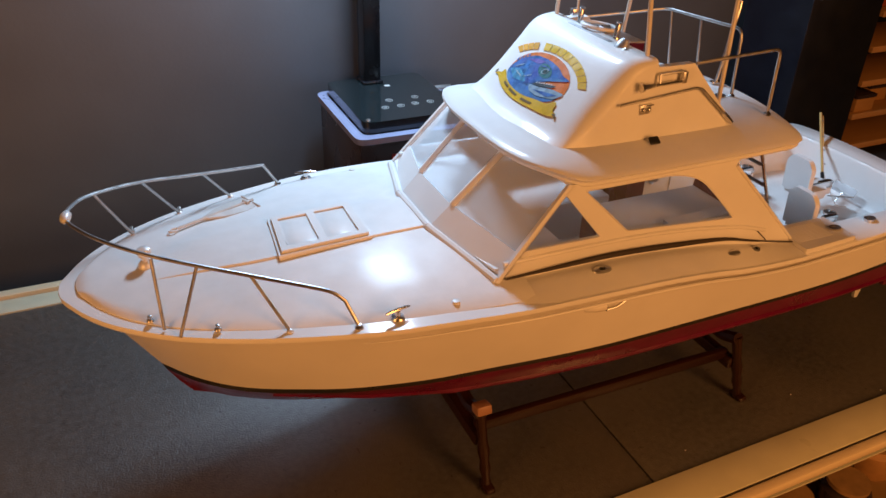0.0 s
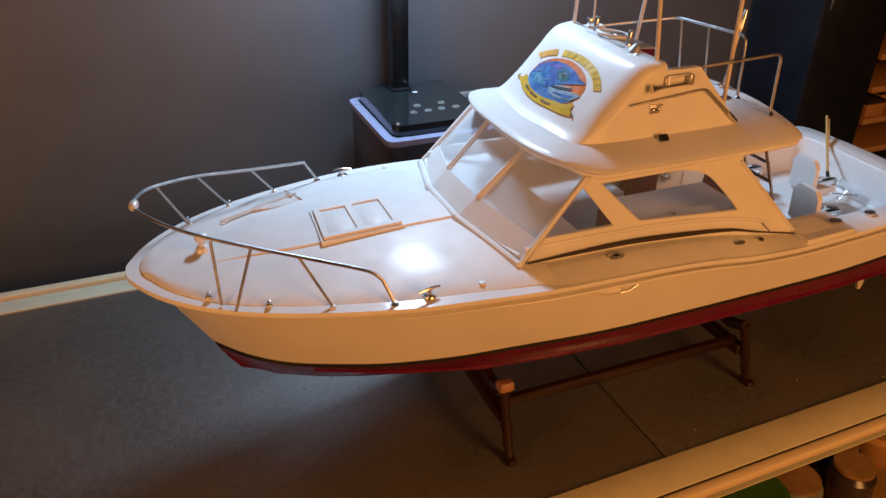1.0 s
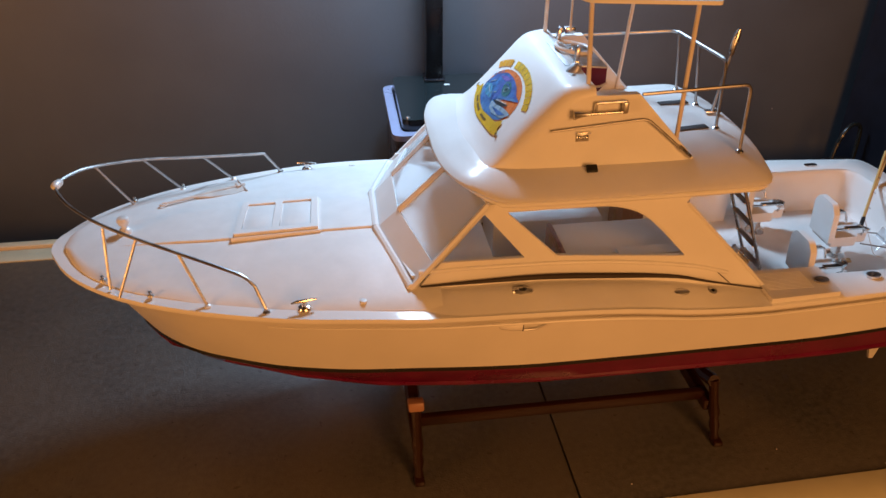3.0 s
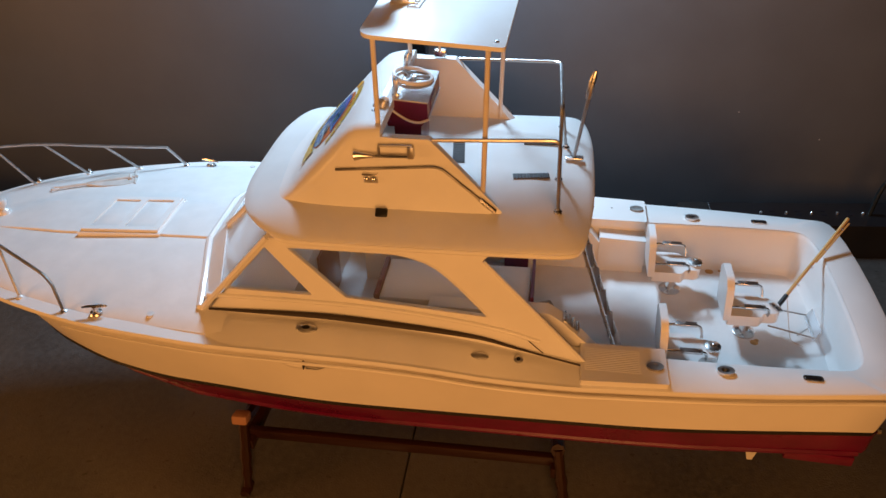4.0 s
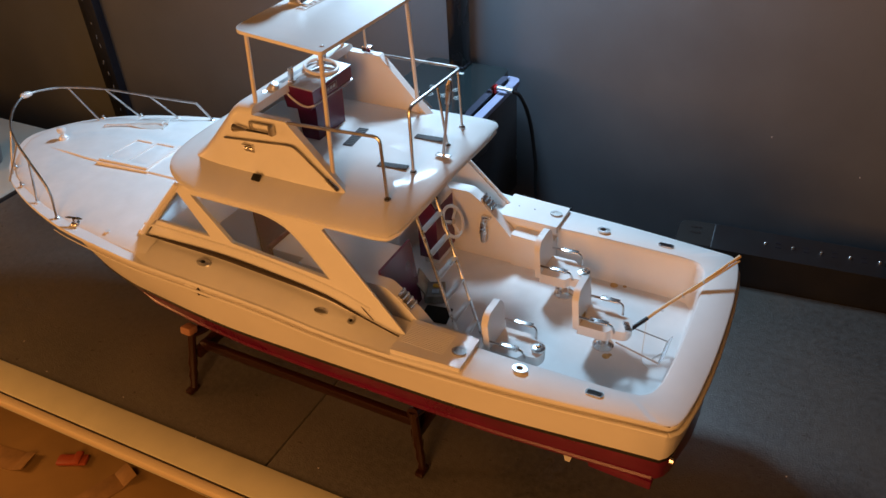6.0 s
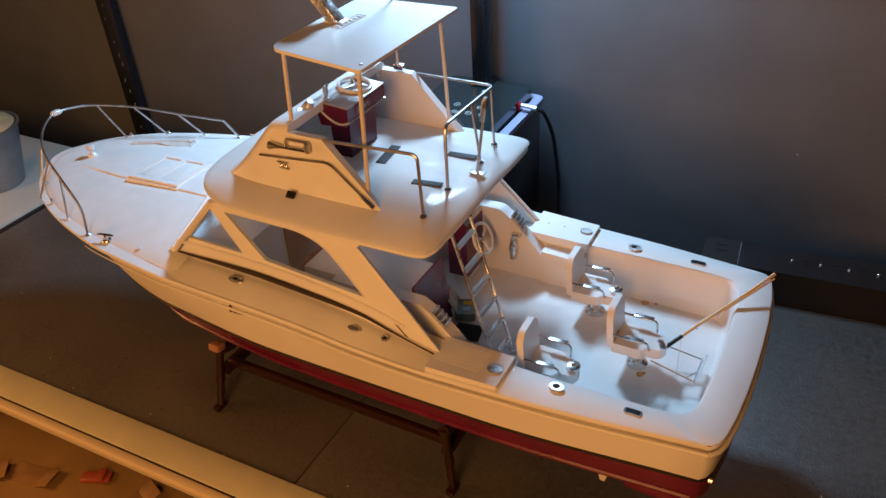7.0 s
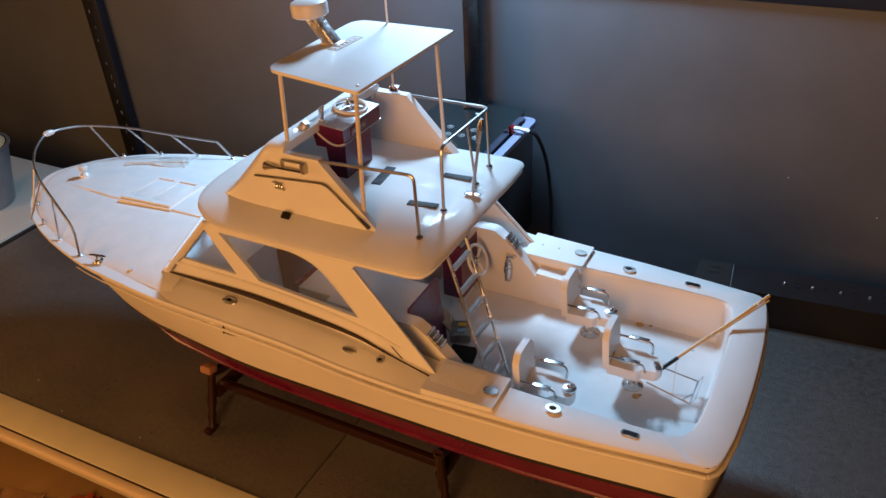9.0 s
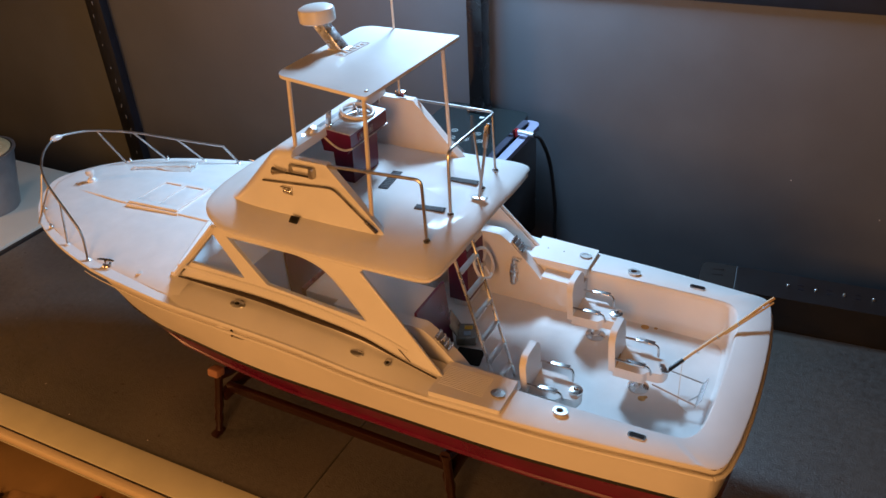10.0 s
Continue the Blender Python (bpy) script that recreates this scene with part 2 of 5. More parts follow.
def curve_pts(pts, n=6, closed=False):
    """Catmull-Rom points through the given ones."""
    p = [Vector(q) for q in pts]
    k = len(p)
    out = []
    for i in range(k if closed else k - 1):
        if closed:
            a, b, c, d = p[i - 1], p[i], p[(i + 1) % k], p[(i + 2) % k]
        else:
            b, c = p[i], p[i + 1]
            a = p[i - 1] if i else b * 2 - c
            d = p[i + 2] if i < k - 2 else c * 2 - b
        for j in range(n):
            t = j / n
            out.append(0.5 * ((2 * b) + (c - a) * t + (2 * a - 5 * b + 4 * c - d) * t * t + (3 * b - a - 3 * c + d) * t ** 3))
    if not closed:
        out.append(p[-1])
    return out


def smooth_fn(xs, ys):
    """A monotone cubic through a few control values."""
    h = [b - a for a, b in zip(xs, xs[1:])]
    s = [(b - a) / c for a, b, c in zip(ys, ys[1:], h)]
    m = [s[0]] + [0 if a * b <= 0 else 2 * a * b / (a + b) for a, b in zip(s, s[1:])] + [s[-1]]

    def f(x):
        x = min(max(x, xs[0]), xs[-1])
        i = max(j for j in range(len(h)) if xs[j] <= x + 1e-12)
        t = (x - xs[i]) / h[i]
        return ((2 * t ** 3 - 3 * t * t + 1) * ys[i] + (t ** 3 - 2 * t * t + t) * h[i] * m[i]
                + (-2 * t ** 3 + 3 * t * t) * ys[i + 1] + (t ** 3 - t * t) * h[i] * m[i + 1])
    return f


def plate(name, outer, holes, place, mat, thick, bevel=0.0):
    """A flat sheet with openings. place(u, v, d) puts an outline's point at depth d."""
    bm = bmesh.new()
    rings = []
    for ring in [outer] + list(holes):
        vs = [bm.verts.new(Vector((u, v, 0))) for u, v in ring]
        for a, b in zip(vs, vs[1:] + vs[:1]):
            bm.edges.new((a, b))
        rings.append([tuple(q) for q in ring])
    bmesh.ops.triangle_fill(bm, use_beauty=True, edges=bm.edges[:])
    bm.verts.index_update()
    flat = [(v.co.x, v.co.y) for v in bm.verts]
    tris = [tuple(v.index for v in f.verts) for f in bm.faces]
    edges = [tuple(v.index for v in e.verts) for e in bm.edges if len(e.link_faces) == 1]
    bm.free()
    k = len(flat)
    verts = [place(u, v, 0) for u, v in flat] + [place(u, v, thick) for u, v in flat]
    faces = list(tris) + [tuple(i + k for i in t[::-1]) for t in tris] + [(a, b, b + k, a + k) for a, b in edges]
    return mesh(name, verts, faces, mat, True, 30)


def rounded(points, r, n=4):
    """An outline with its corners rounded."""
    out = []
    k = len(points)
    for i in range(k):
        p, a, b = Vector(points[i]), Vector(points[i - 1]), Vector(points[(i + 1) % k])
        rr = r[i] if isinstance(r, (list, tuple)) else r
        u, w = (a - p), (b - p)
        d = min(rr, u.length * 0.45, w.length * 0.45)
        s, e = p + u.normalized() * d, p + w.normalized() * d
        for j in range(n + 1):
            t = j / n
            q = s * (1 - t) ** 2 + p * 2 * t * (1 - t) + e * t * t
            out.append((q.x, q.y))
    return out


# ---- setting ----
YW = 0.452
def structure(name, me, label, category="setting"):
    return tagged(new(name, me), label, category, kind="structure")


structure("wall_north", span("wall_north", (-1.6, YW, -0.75), (2.4, YW + 0.03, 1.3), WALL, 0), "dark charcoal painted wall with a satin sheen", "wall")
structure("wall_south", span("wall_south", (-1.6, -2.4, -0.75), (2.4, -2.36, 1.3), ROOMM, 0), "plain dim wall of the room", "wall")
structure("wall_west", span("wall_west", (-1.63, -2.4, -0.75), (-1.6, YW, 1.3), WARMW, 0), "plain warm plaster wall of the room", "wall")
structure("wall_east", span("wall_east", (2.4, -2.4, -0.75), (2.43, YW, 1.3), ROOMM, 0), "plain dim wall of the room", "wall")
structure("ceiling", span("ceiling", (-1.6, -2.4, 1.3), (2.4, YW, 1.33), ROOMM, 0), "plain dim ceiling of the room", "ceiling")
structure("trim", span("trim", (0.375, YW - 0.007, 0.352), (2.3, YW - 0.0005, 0.47), NAVY, 0.001), "dark rail fixed along the wall", "trim")
structure("floor", span("floor", (-1.6, -2.4, -0.78), (2.4, YW, -0.75), FLOORM, 0), "brown floor lit by warm lamp light", "floor")

wall_ob = bpy.data.objects["wall_north"]
for wx, wz in ((0.778, 0.135), (0.887, 0.100)):
    part("paint_fleck", boxm("paint_fleck", (0.0013, 0.0008, 0.0016), CUPW, 0.0003, pose(wx, YW - 0.0004, wz, 0, wx * 200)), wall_ob, "tiny pale speck")

# the low table under the boat: black top in a cream frame with a wooden lip
table = thing("display_table", "low table with black vinyl top and cream laminate edging", "table")
X0, X1, YF, YB = -0.285, 1.75, -0.200, 0.318
part("table_top", span("table_top", (X0, YF, -0.03), (0.4190, YB, 0.0), SHELF, 0.0012), table, "black textured vinyl top panel")
part("table_top", span("table_top", (0.4205, YF + 0.03, -0.03), (X1, 0.361, 0.0), SHELF, 0.0012), table, "black textured vinyl top panel")
FRONT = pose(0, 0, 0, 0, 0, 1.25)      # the front edging runs a little askew to the boat
part("edge_band", span("edge_band", (X0, -0.2075, 0.0004), (X1, -0.1715, 0.0035), CREAM, 0.0012), table, "cream laminate band", FRONT)
part("edge_groove", span("edge_groove", (X0, -0.2092, -0.02), (X1, -0.2076, 0.0022), GROOVE_SHADE, 0), table, "dark joint", FRONT)
part("edge_lip", span("edge_lip", (X0, -0.2190, -0.007), (X1, -0.2093, 0.0030), LIP, 0.002), table, "pale wooden lip", FRONT)
part("apron", span("apron", (X0, -0.2070, -0.032), (X1, -0.1760, -0.0302), CREAM, 0), table, "", FRONT)
part("edge_band", span("edge_band", (X0, YB + 0.0005, -0.032), (0.4190, 0.347, 0.0015), CREAM, 0.002), table, "cream laminate band")
part("edge_lip", span("edge_lip", (X0, 0.3475, -0.03), (0.4190, 0.361, 0.006), LIP, 0.002), table, "pale wooden lip")
part("end_strip", span("end_strip", (X0 - 0.012, -0.2135, -0.03), (X0 - 0.0005, 0.361, 0.0005), BLACKP, 0.001), table, "black end strip")
for tx in (-0.2, 1.6):
    for ty in (-0.17, 0.31):
        part("leg", span("leg", (tx - 0.02, ty - 0.02, -0.75), (tx + 0.02, ty + 0.02, -0.032), BLACKP, 0.002), table)

for cx, cy in ((0.215, -0.152), (0.330, -0.162), (0.620, -0.118), (0.712, -0.148), (-0.120, -0.060), (0.030, -0.135), (-0.200, 0.110), (0.880, 0.040), (0.100, -0.160), (0.470, -0.140)):
    part("crumb", boxm("crumb", (0.0014, 0.0010, 0.0008), CUPW, 0.0003, pose(cx, cy, 0.0003, 0, 0, cx * 400)), table, "tiny pale crumb")

side_table = thing("side_table", "white laminate side table butted against the black table", "table")
part("tabletop", span("tabletop", (-1.05, -0.30, -0.028), (X0 - 0.013, 0.279, 0.004), TABLE, 0.003), side_table)
for tx in (-1.0, -0.36):
    for ty in (-0.26, 0.245):
        part("leg", span("leg", (tx - 0.02, ty - 0.02, -0.75), (tx + 0.02, ty + 0.02, -0.028), CUPW, 0.002), side_table)

bucket = thing("bucket", "grey zinc bucket filled with cream cloth on the white table", "bucket", pose(-0.424, 0.132, 0.004))
part("body", lathe("body", [(0.0, 0.0), (0.041, 0.0), (0.0435, 0.003), (0.0625, 0.098), (0.0660, 0.1), (0.0665, 0.104), (0.062, 0.104), (0.059, 0.098)], BUCKET, 32), bucket)
part("lining", lathe("lining", [(0.0595, 0.1035), (0.0560, 0.1075), (0.0480, 0.1110), (0.0380, 0.1160), (0.0240, 0.1200), (0.0100, 0.1180), (0.0, 0.1150)], material("cream_lining", (0.70, 0.50, 0.26), 0.7, vary=0.3, scale=40, bump=0.5, bump_scale=60), 32), bucket, "bunched cream cloth filling")

# upright post with white flecks on the wall
post = thing("wall_upright", "black shelving upright with flecked white paint marks", "shelf upright")
part("upright", span("upright", (-0.432, YW - 0.018, -0.2), (-0.395, YW - 0.001, 1.0), NAVY, 0.001), post)
for i in range(30):
    zz, xx, ww = -0.05 + i * 0.026 + random.uniform(-0.010, 0.010), -0.414 + random.uniform(-0.007, 0.007), random.uniform(0.0008, 0.0030)
    part("fleck", boxm("fleck", (ww * 0.7, 0.0008, random.uniform(0.002, 0.009)), FLECK, 0, pose(xx, YW - 0.0183, zz, 0, random.uniform(-25, 25))), post)

# lower board and clutter under the table's front edge
structure("lower_board", span("lower_board", (-0.9, -1.0, -0.18), (1.7, 0.42, -0.16), FLOORM, 0.002), "brown lower board lit by warm light", "shelf")

LZ = -0.16
tub = thing("food_tub", "round clear tub with a green lid on the lower board", "tub", pose(0.552, -0.150, LZ))
part("body", lathe("body", [(0, 0), (0.038, 0), (0.044, 0.046), (0.042, 0.046), (0.036, 0.002), (0, 0.002)], SMOKE, 24), tub, "clear smoky body")
part("lid", lathe("lid", [(0, 0.0465), (0.046, 0.0465), (0.0465, 0.052), (0.040, 0.0535), (0.036, 0.0515), (0, 0.0515)], GREEN, 24), tub, "green plastic lid")
for bx, by, br, bh, bm_ in ((0.632, -0.145, 0.030, 0.040, SMOKE), (0.700, -0.160, 0.026, 0.048, UMBER), (0.790, -0.118, 0.034, 0.045, GOLDW), (0.735, -0.115, 0.022, 0.030, UMBER)):
    jar = thing("jar", "small squat jar with a brown lid on the lower board", "jar", pose(bx, by, LZ), group="jars on the lower board")
    part("body", lathe("body", [(0, 0), (br * 0.92, 0), (br, 0.004), (br, bh * 0.75), (br * 0.8, bh * 0.86), (br * 0.8, bh * 0.9), (0, bh * 0.9)], bm_, 20), jar)
    part("lid", lathe("lid", [(0, bh * 0.902), (br * 0.86, bh * 0.902), (br * 0.86, bh), (0, bh)], PAPERB, 20), jar, "brown lid")
# added orange and brown pieces in place of blurry reddish glints
scrap = thing("plastic_scrap", "small orange piece standing in for a blurry glint on the lower board", "scrap", pose(0.080, -0.170, LZ, 0, 0, 25))
part("body", boxm("body", (0.040, 0.016, 0.006), ORANGE, 0.003, pose(0, 0, 0.0031)), scrap)
part("clip", boxm("clip", (0.010, 0.020, 0.004), ORANGE, 0.0015, pose(0.008, 0, 0.0072)), scrap)
for qx, qy, qr in ((-0.01, -0.205, 10), (0.15, -0.19, 70), (-0.07, -0.24, 40)):
    slip = thing("paper_slip", "folded brown slip standing in for a blurry glint on the lower board", "paper", pose(qx, qy, LZ, 0, 0, qr))
    part("sheet", boxm("sheet", (0.05, 0.03, 0.0012), PAPERB, 0.0004, pose(0, 0, 0.0007)), slip)
    part("fold", boxm("fold", (0.02, 0.028, 0.0012), PAPERB, 0.0004, pose(0.034, 0, 0.0042, 0, -20)), slip)


# ---- the desk lamp ----
lamp = thing("desk_lamp", "black desk lamp with touch controls in glossy glass base", "desk lamp")
base = thing("storage_box", "dark brown box with lavender metal rim under the lamp", "box")
BX0, BX1, BY0, BY1 = 0.293, 0.447, 0.258, 0.430
part("body", span("body", (BX0 + 0.004, BY0 + 0.004, 0.0), (BX1 - 0.004, BY1 - 0.004, 0.166), UMBER, 0.006), base)
part("rim", plate("rim", rounded([(BX0, BY0), (BX1, BY0), (BX1, BY1), (BX0, BY1)], 0.014), [rounded([(BX0 + 0.012, BY0 + 0.012), (BX1 - 0.012, BY0 + 0.012), (BX1 - 0.012, BY1 - 0.012), (BX0 + 0.012, BY1 - 0.012)], 0.01)],
     lambda u, v, d: Vector((u, v, 0.166 + d)), LAVEN, 0.007), base, "lavender grey metal rim")
part("front_badge", span("front_badge", (0.335, BY0 - 0.0005, 0.140), (0.36, BY0 + 0.004, 0.150), REDP, 0.001), base, "small red badge")
part("glass_base", plate("glass_base", rounded([(0.306, 0.272), (0.432, 0.272), (0.432, 0.424), (0.306, 0.424)], 0.012), [], lambda u, v, d: Vector((u, v, 0.1725 + d)), GLOSSB, 0.0145), lamp, "glossy black glass base")
part("pole", boxm("pole", (0.0225, 0.025, 0.488), POLEM, 0.002, pose(0.361, 0.4115, 0.4315)), lamp)
part("pole_foot", boxm("pole_foot", (0.027, 0.029, 0.004), POLEM, 0.0015, pose(0.361, 0.4095, 0.189)), lamp)
part("arm", boxm("arm", (0.022, 0.130, 0.012), POLEM, 0.003, pose(0.361, 0.359, 0.679)), lamp)
head = part("head", boxm("head", (0.23, 0.09, 0.016), POLEM, 0.004, pose(HEAD[0], HEAD[1], HEAD[2] + 0.010)), lamp)
for ix, iy in ((0.346, 0.312), (0.366, 0.312), (0.385, 0.314), (0.405, 0.314), (0.359, 0.334), (0.393, 0.335)):
    ring = [(ix + 0.0042 * math.cos(a), iy + 0.0042 * math.sin(a), 0.1873) for a in [2 * math.pi * k / 16 for k in range(16)]]
    part("touch_icon", tube("touch_icon", ring, 0.00035, ICON, 4, True), lamp, "pale printed ring icon")
    part("touch_icon", span("touch_icon", (ix - 0.002, iy - 0.0005, 0.187), (ix + 0.002, iy + 0.0005, 0.1874), ICON, 0), lamp, "pale printed bar icon")
part("touch_icon", span("touch_icon", (0.372, 0.383, 0.187), (0.379, 0.388, 0.1874), ICON, 0.001), lamp, "pale printed mark")
part("stud", lathe("stud", [(0, 0), (0.003, 0), (0.0026, 0.0015), (0, 0.0022)], CHROME, 12, pose(0.3135, 0.2795, 0.187)), lamp, "bright corner stud")
plug = part("plug", tube("plug", [(0.436, 0.372, 0.181), (0.446, 0.372, 0.181), (0.458, 0.372, 0.180)], 0.004, STEELP, 10), lamp, "metal cable plug")
part("socket", span("socket", (0.4322, 0.368, 0.174), (0.4345, 0.377, 0.184), REDP, 0.0005), lamp, "red socket mark")
part("cable", tube("cable", curve_pts([(0.458, 0.372, 0.180), (0.467, 0.376, 0.172), (0.477, 0.385, 0.135), (0.484, 0.390, 0.07), (0.489, 0.392, 0.004), (0.54, 0.392, 0.004)], 6), 0.0026, BLACKP, 8), lamp, "black cable")

# ---- black control bar by the wall ----
bar = thing("control_bar", "long black media bar with small metal studs", "speaker bar")
BZ, BTURN = 0.048, radians(4.9)


def on_bar(u, v, z):
    """u along the bar from its end, v from its front edge, z above the table."""
    return Vector((0.702 + u * math.cos(BTURN) - v * math.sin(BTURN), 0.3055 + u * math.sin(BTURN) + v * math.cos(BTURN), z))


def bar_patch(name, u0, v0, u1, v1, mat, thick, corner, label="", low=BZ):
    part(name, plate(name, rounded([(u0, v0), (u1, v0), (u1, v1), (u0, v1)], corner, 6), [], lambda u, v, d: on_bar(u, v, low + d), mat, thick), bar, label)


bar_patch("body", 0.0, 0.0, 0.284, 0.054, BLACKP, BZ, [0.010, 0.002, 0.002, 0.016], "", 0.0)
bar_patch("end_cap", 0.001, 0.001, 0.0425, 0.053, GLOSSB, 0.0007, [0.009, 0.001, 0.001, 0.015], "glossy black end cap")
bar_patch("seam", 0.0430, 0.002, 0.0436, 0.052, FLECK, 0.0004, 0.0001, "pale worn seam")
for v in (0.0255, 0.0375):
    bar_patch("slot", 0.0150, v, 0.0285, v + 0.0022, BOOT, 0.0010, 0.0004)
for i in range(6):
    part("stud", lathe("stud", [(0, 0), (0.0019, 0), (0.0018, 0.0020), (0.0009, 0.0029), (0, 0.0030)], STEELP, 12, Matrix.Translation(on_bar(0.1040 + 0.0313 * i, 0.0285, BZ))), bar, "small metal stud")
for i in range(5):
    for v in (0.0245, 0.0330):
        bar_patch("mark", 0.1155 + 0.0313 * i, v, 0.1220 + 0.0313 * i, v + 0.0026, NAVY, 0.0005, 0.0004)
part("loop_cable", tube("loop_cable", curve_pts([tuple(on_bar(0.236, 0.026, BZ)), (0.938, 0.350, 0.085), (0.948, 0.352, 0.106), (0.960, 0.354, 0.112), (0.972, 0.356, 0.10), tuple(on_bar(0.274, 0.026, BZ))], 6), 0.003, GLOSSB, 8), bar, "glossy black loop of cable")

# ---- far right: dark upright panel and a rack of wooden boxes ----
pan = thing("dark_panel", "tall navy black cabinet end panel", "cabinet")
part("plinth", span("plinth", (0.992, 0.302, 0.0), (1.133, 0.424, 0.012), BLACKP, 0.001), pan)
part("hinge", boxm("hinge", (0.004, 0.003, 0.02), RAILM, 0.0006, pose(1.004, 0.2992, 0.28)), pan)
part("side_panel", span("side_panel", (0.990, 0.30, 0.0125), (1.135, 0.425, 0.62), NAVY, 0.003), pan)
rack = thing("shelf_rack", "dark shelf rack with golden wooden boards and boxes", "shelf")
part("back", span("back", (1.14, 0.415, 0.0), (1.74, 0.43, 0.60), BLACKP, 0.001), rack)
for i in range(8):
    zz = 0.015 + 0.055 * i
    part("board", span("board", (1.142, 0.30, zz), (1.74, 0.41, zz + 0.010), GOLDW, 0.001), rack, "golden wooden board")
for i in range(14):
    bx = 1.17 + 0.065 * (i % 7)
    stack = thing("small_box", "small warm coloured box on the rack", "box", pose(bx, 0.33 + 0.015 * (i % 3), 0.0252 + 0.055 * (1 + (i * 3) % 6)))
    part("body", boxm("body", (0.042, 0.05, 0.022), (GOLDW, REDP, UMBER, ORANGE)[(i * 5) % 4], 0.002, pose(0, 0, 0.0112)), stack)
    part("lid", boxm("lid", (0.044, 0.052, 0.006), (UMBER, GOLDW)[i % 2], 0.0015, pose(0, 0, 0.0254)), stack)


# ---- boat stand ----
stand = thing("boat_stand", "dark mahogany cradle stand with turned legs", "stand")
def stand_end(x, parent):
    for s in (-1, 1):
        prof = [(0.0, 0.0), (0.0042, 0.0), (0.0048, 0.004), (0.0036, 0.012), (0.0052, 0.020), (0.0040, 0.028), (0.0056, 0.036), (0.0042, 0.046), (0.0046, 0.072), (0.0, 0.072)]
        leg = part("leg", lathe("leg", prof, MAHOG, 10), parent)
        fx, fy, lean = (x, 0.110, (16, 0)) if x < 0.4 else (x + 0.010, 0.100, (8, -8))
        leg.matrix_basis = Matrix.Translation((fx, s * fy, 0.0)) @ Euler((s * radians(lean[0]), radians(lean[1]), 0)).to_matrix().to_4x4()
        part("foot", boxm("foot", (0.009, 0.016, 0.006), MAHOG, 0.002, pose(fx, s * (fy + 0.001), 0.0032)), parent)
        if x < 0.4:
          part("rest_block", boxm("rest_block", (0.014, 0.013, 0.009), STANDTOP, 0.002, pose(x, s * 0.092, 0.0755, s * 14)), parent, "worn pale wooden rest block")
        part("cradle_arm", tube("cradle_arm", curve_pts([(x, s * 0.092, 0.070), (x, s * 0.07, 0.062), (x, s * 0.045, 0.064), (x, 0, 0.052)], 5), 0.006, MAHOG, 8), parent)
    part("cross_bar", boxm("cross_bar", (0.010, 0.185, 0.012), MAHOG, 0.002, pose(x, 0, 0.040)), parent)
for sx in (0.281, 0.556):
    stand_end(sx, stand)
for s in (-1, 1):
    part("stretcher", boxm("stretcher", (0.275, 0.007, 0.011), MAHOG, 0.0015, pose(0.4185, s * 0.081, 0.046)), stand)


# ---- the model boat ----
boat = thing("model_boat", "white model sport-fishing boat with maroon bottom on a wooden stand", "model boat")

half_rim = smooth_fn([-0.0125, -0.0121, -0.0108, -0.0060, 0.003, 0.018, 0.0355, 0.058, 0.085, 0.117, 0.155, 0.19, 0.24, 0.30, 0.42, 0.57, 0.67, 0.79],
                     [0.0, 0.0055, 0.0110, 0.0205, 0.036, 0.054, 0.069, 0.084, 0.097, 0.109, 0.120, 0.128, 0.134, 0.1375, 0.1365, 0.130, 0.1245, 0.112])
half_under = smooth_fn([0.0, 0.012, 0.035, 0.06, 0.10, 0.15, 0.20, 0.30, 0.45, 0.60, 0.79], [0.0, 0.028, 0.052, 0.071, 0.090, 0.109, 0.121, 0.131, 0.131, 0.1245, 0.1085])
half_mid = smooth_fn([0.022, 0.045, 0.08, 0.12, 0.16, 0.20, 0.30, 0.45, 0.60, 0.79], [0.0, 0.030, 0.058, 0.081, 0.097, 0.108, 0.121, 0.1235, 0.119, 0.106])
half_boot = smooth_fn([0.045, 0.065, 0.09, 0.12, 0.18, 0.25, 0.40, 0.60, 0.785], [0.0, 0.024, 0.045, 0.063, 0.089, 0.105, 0.117, 0.1155, 0.103])
half_chine = smooth_fn([0.058, 0.09, 0.135, 0.19, 0.27, 0.42, 0.60, 0.783], [0.0, 0.028, 0.054, 0.077, 0.098, 0.109, 0.109, 0.099])
rim_z = smooth_fn([-0.0125, 0.10, 0.22, 0.30, 0.36, 0.41, 0.452, 0.495, 0.53, 0.57, 0.65, 0.80], [0.2065, 0.2055, 0.2045, 0.2015, 0.1995, 0.1975, 0.194, 0.1875, 0.184, 0.1818, 0.1818, 0.1822])


def hull_row(half, x0, x1, zf, n=46):
    """One closed line round the hull at a level: bow, near side, transom, far side."""
    near = []
    for i in range(n + 1):
        x = x0 + (x1 - x0) * (i / n) ** 1.7
        near.append((x, -half(x), zf(x)))
    y1 = near[-1][1]
    z1 = near[-1][2]
    for dx, k in ((0.0048, 0.955), (0.0080, 0.88), (0.0115, 0.68), (0.0138, 0.40), (0.0146, 0.14)):
        near.append((x1 + dx, y1 * k, z1))
    far = [(x, -y, z) for x, y, z in near[:0:-1]]
    return near + far


def loft(name, rows, mat, cap=False):
    k = len(rows[0])
    verts = [v for r in rows for v in r]
    faces = []
    for a in range(len(rows) - 1):
        for i in range(k):
            j = (i + 1) % k
            faces.append((a * k + i, a * k + j, (a + 1) * k + j, (a + 1) * k + i))
    if cap:
        faces.append(tuple(range((len(rows) - 1) * k, len(rows) * k)))
    bm_me = mesh(name, verts, faces, mat, True, 40)
    return bm_me


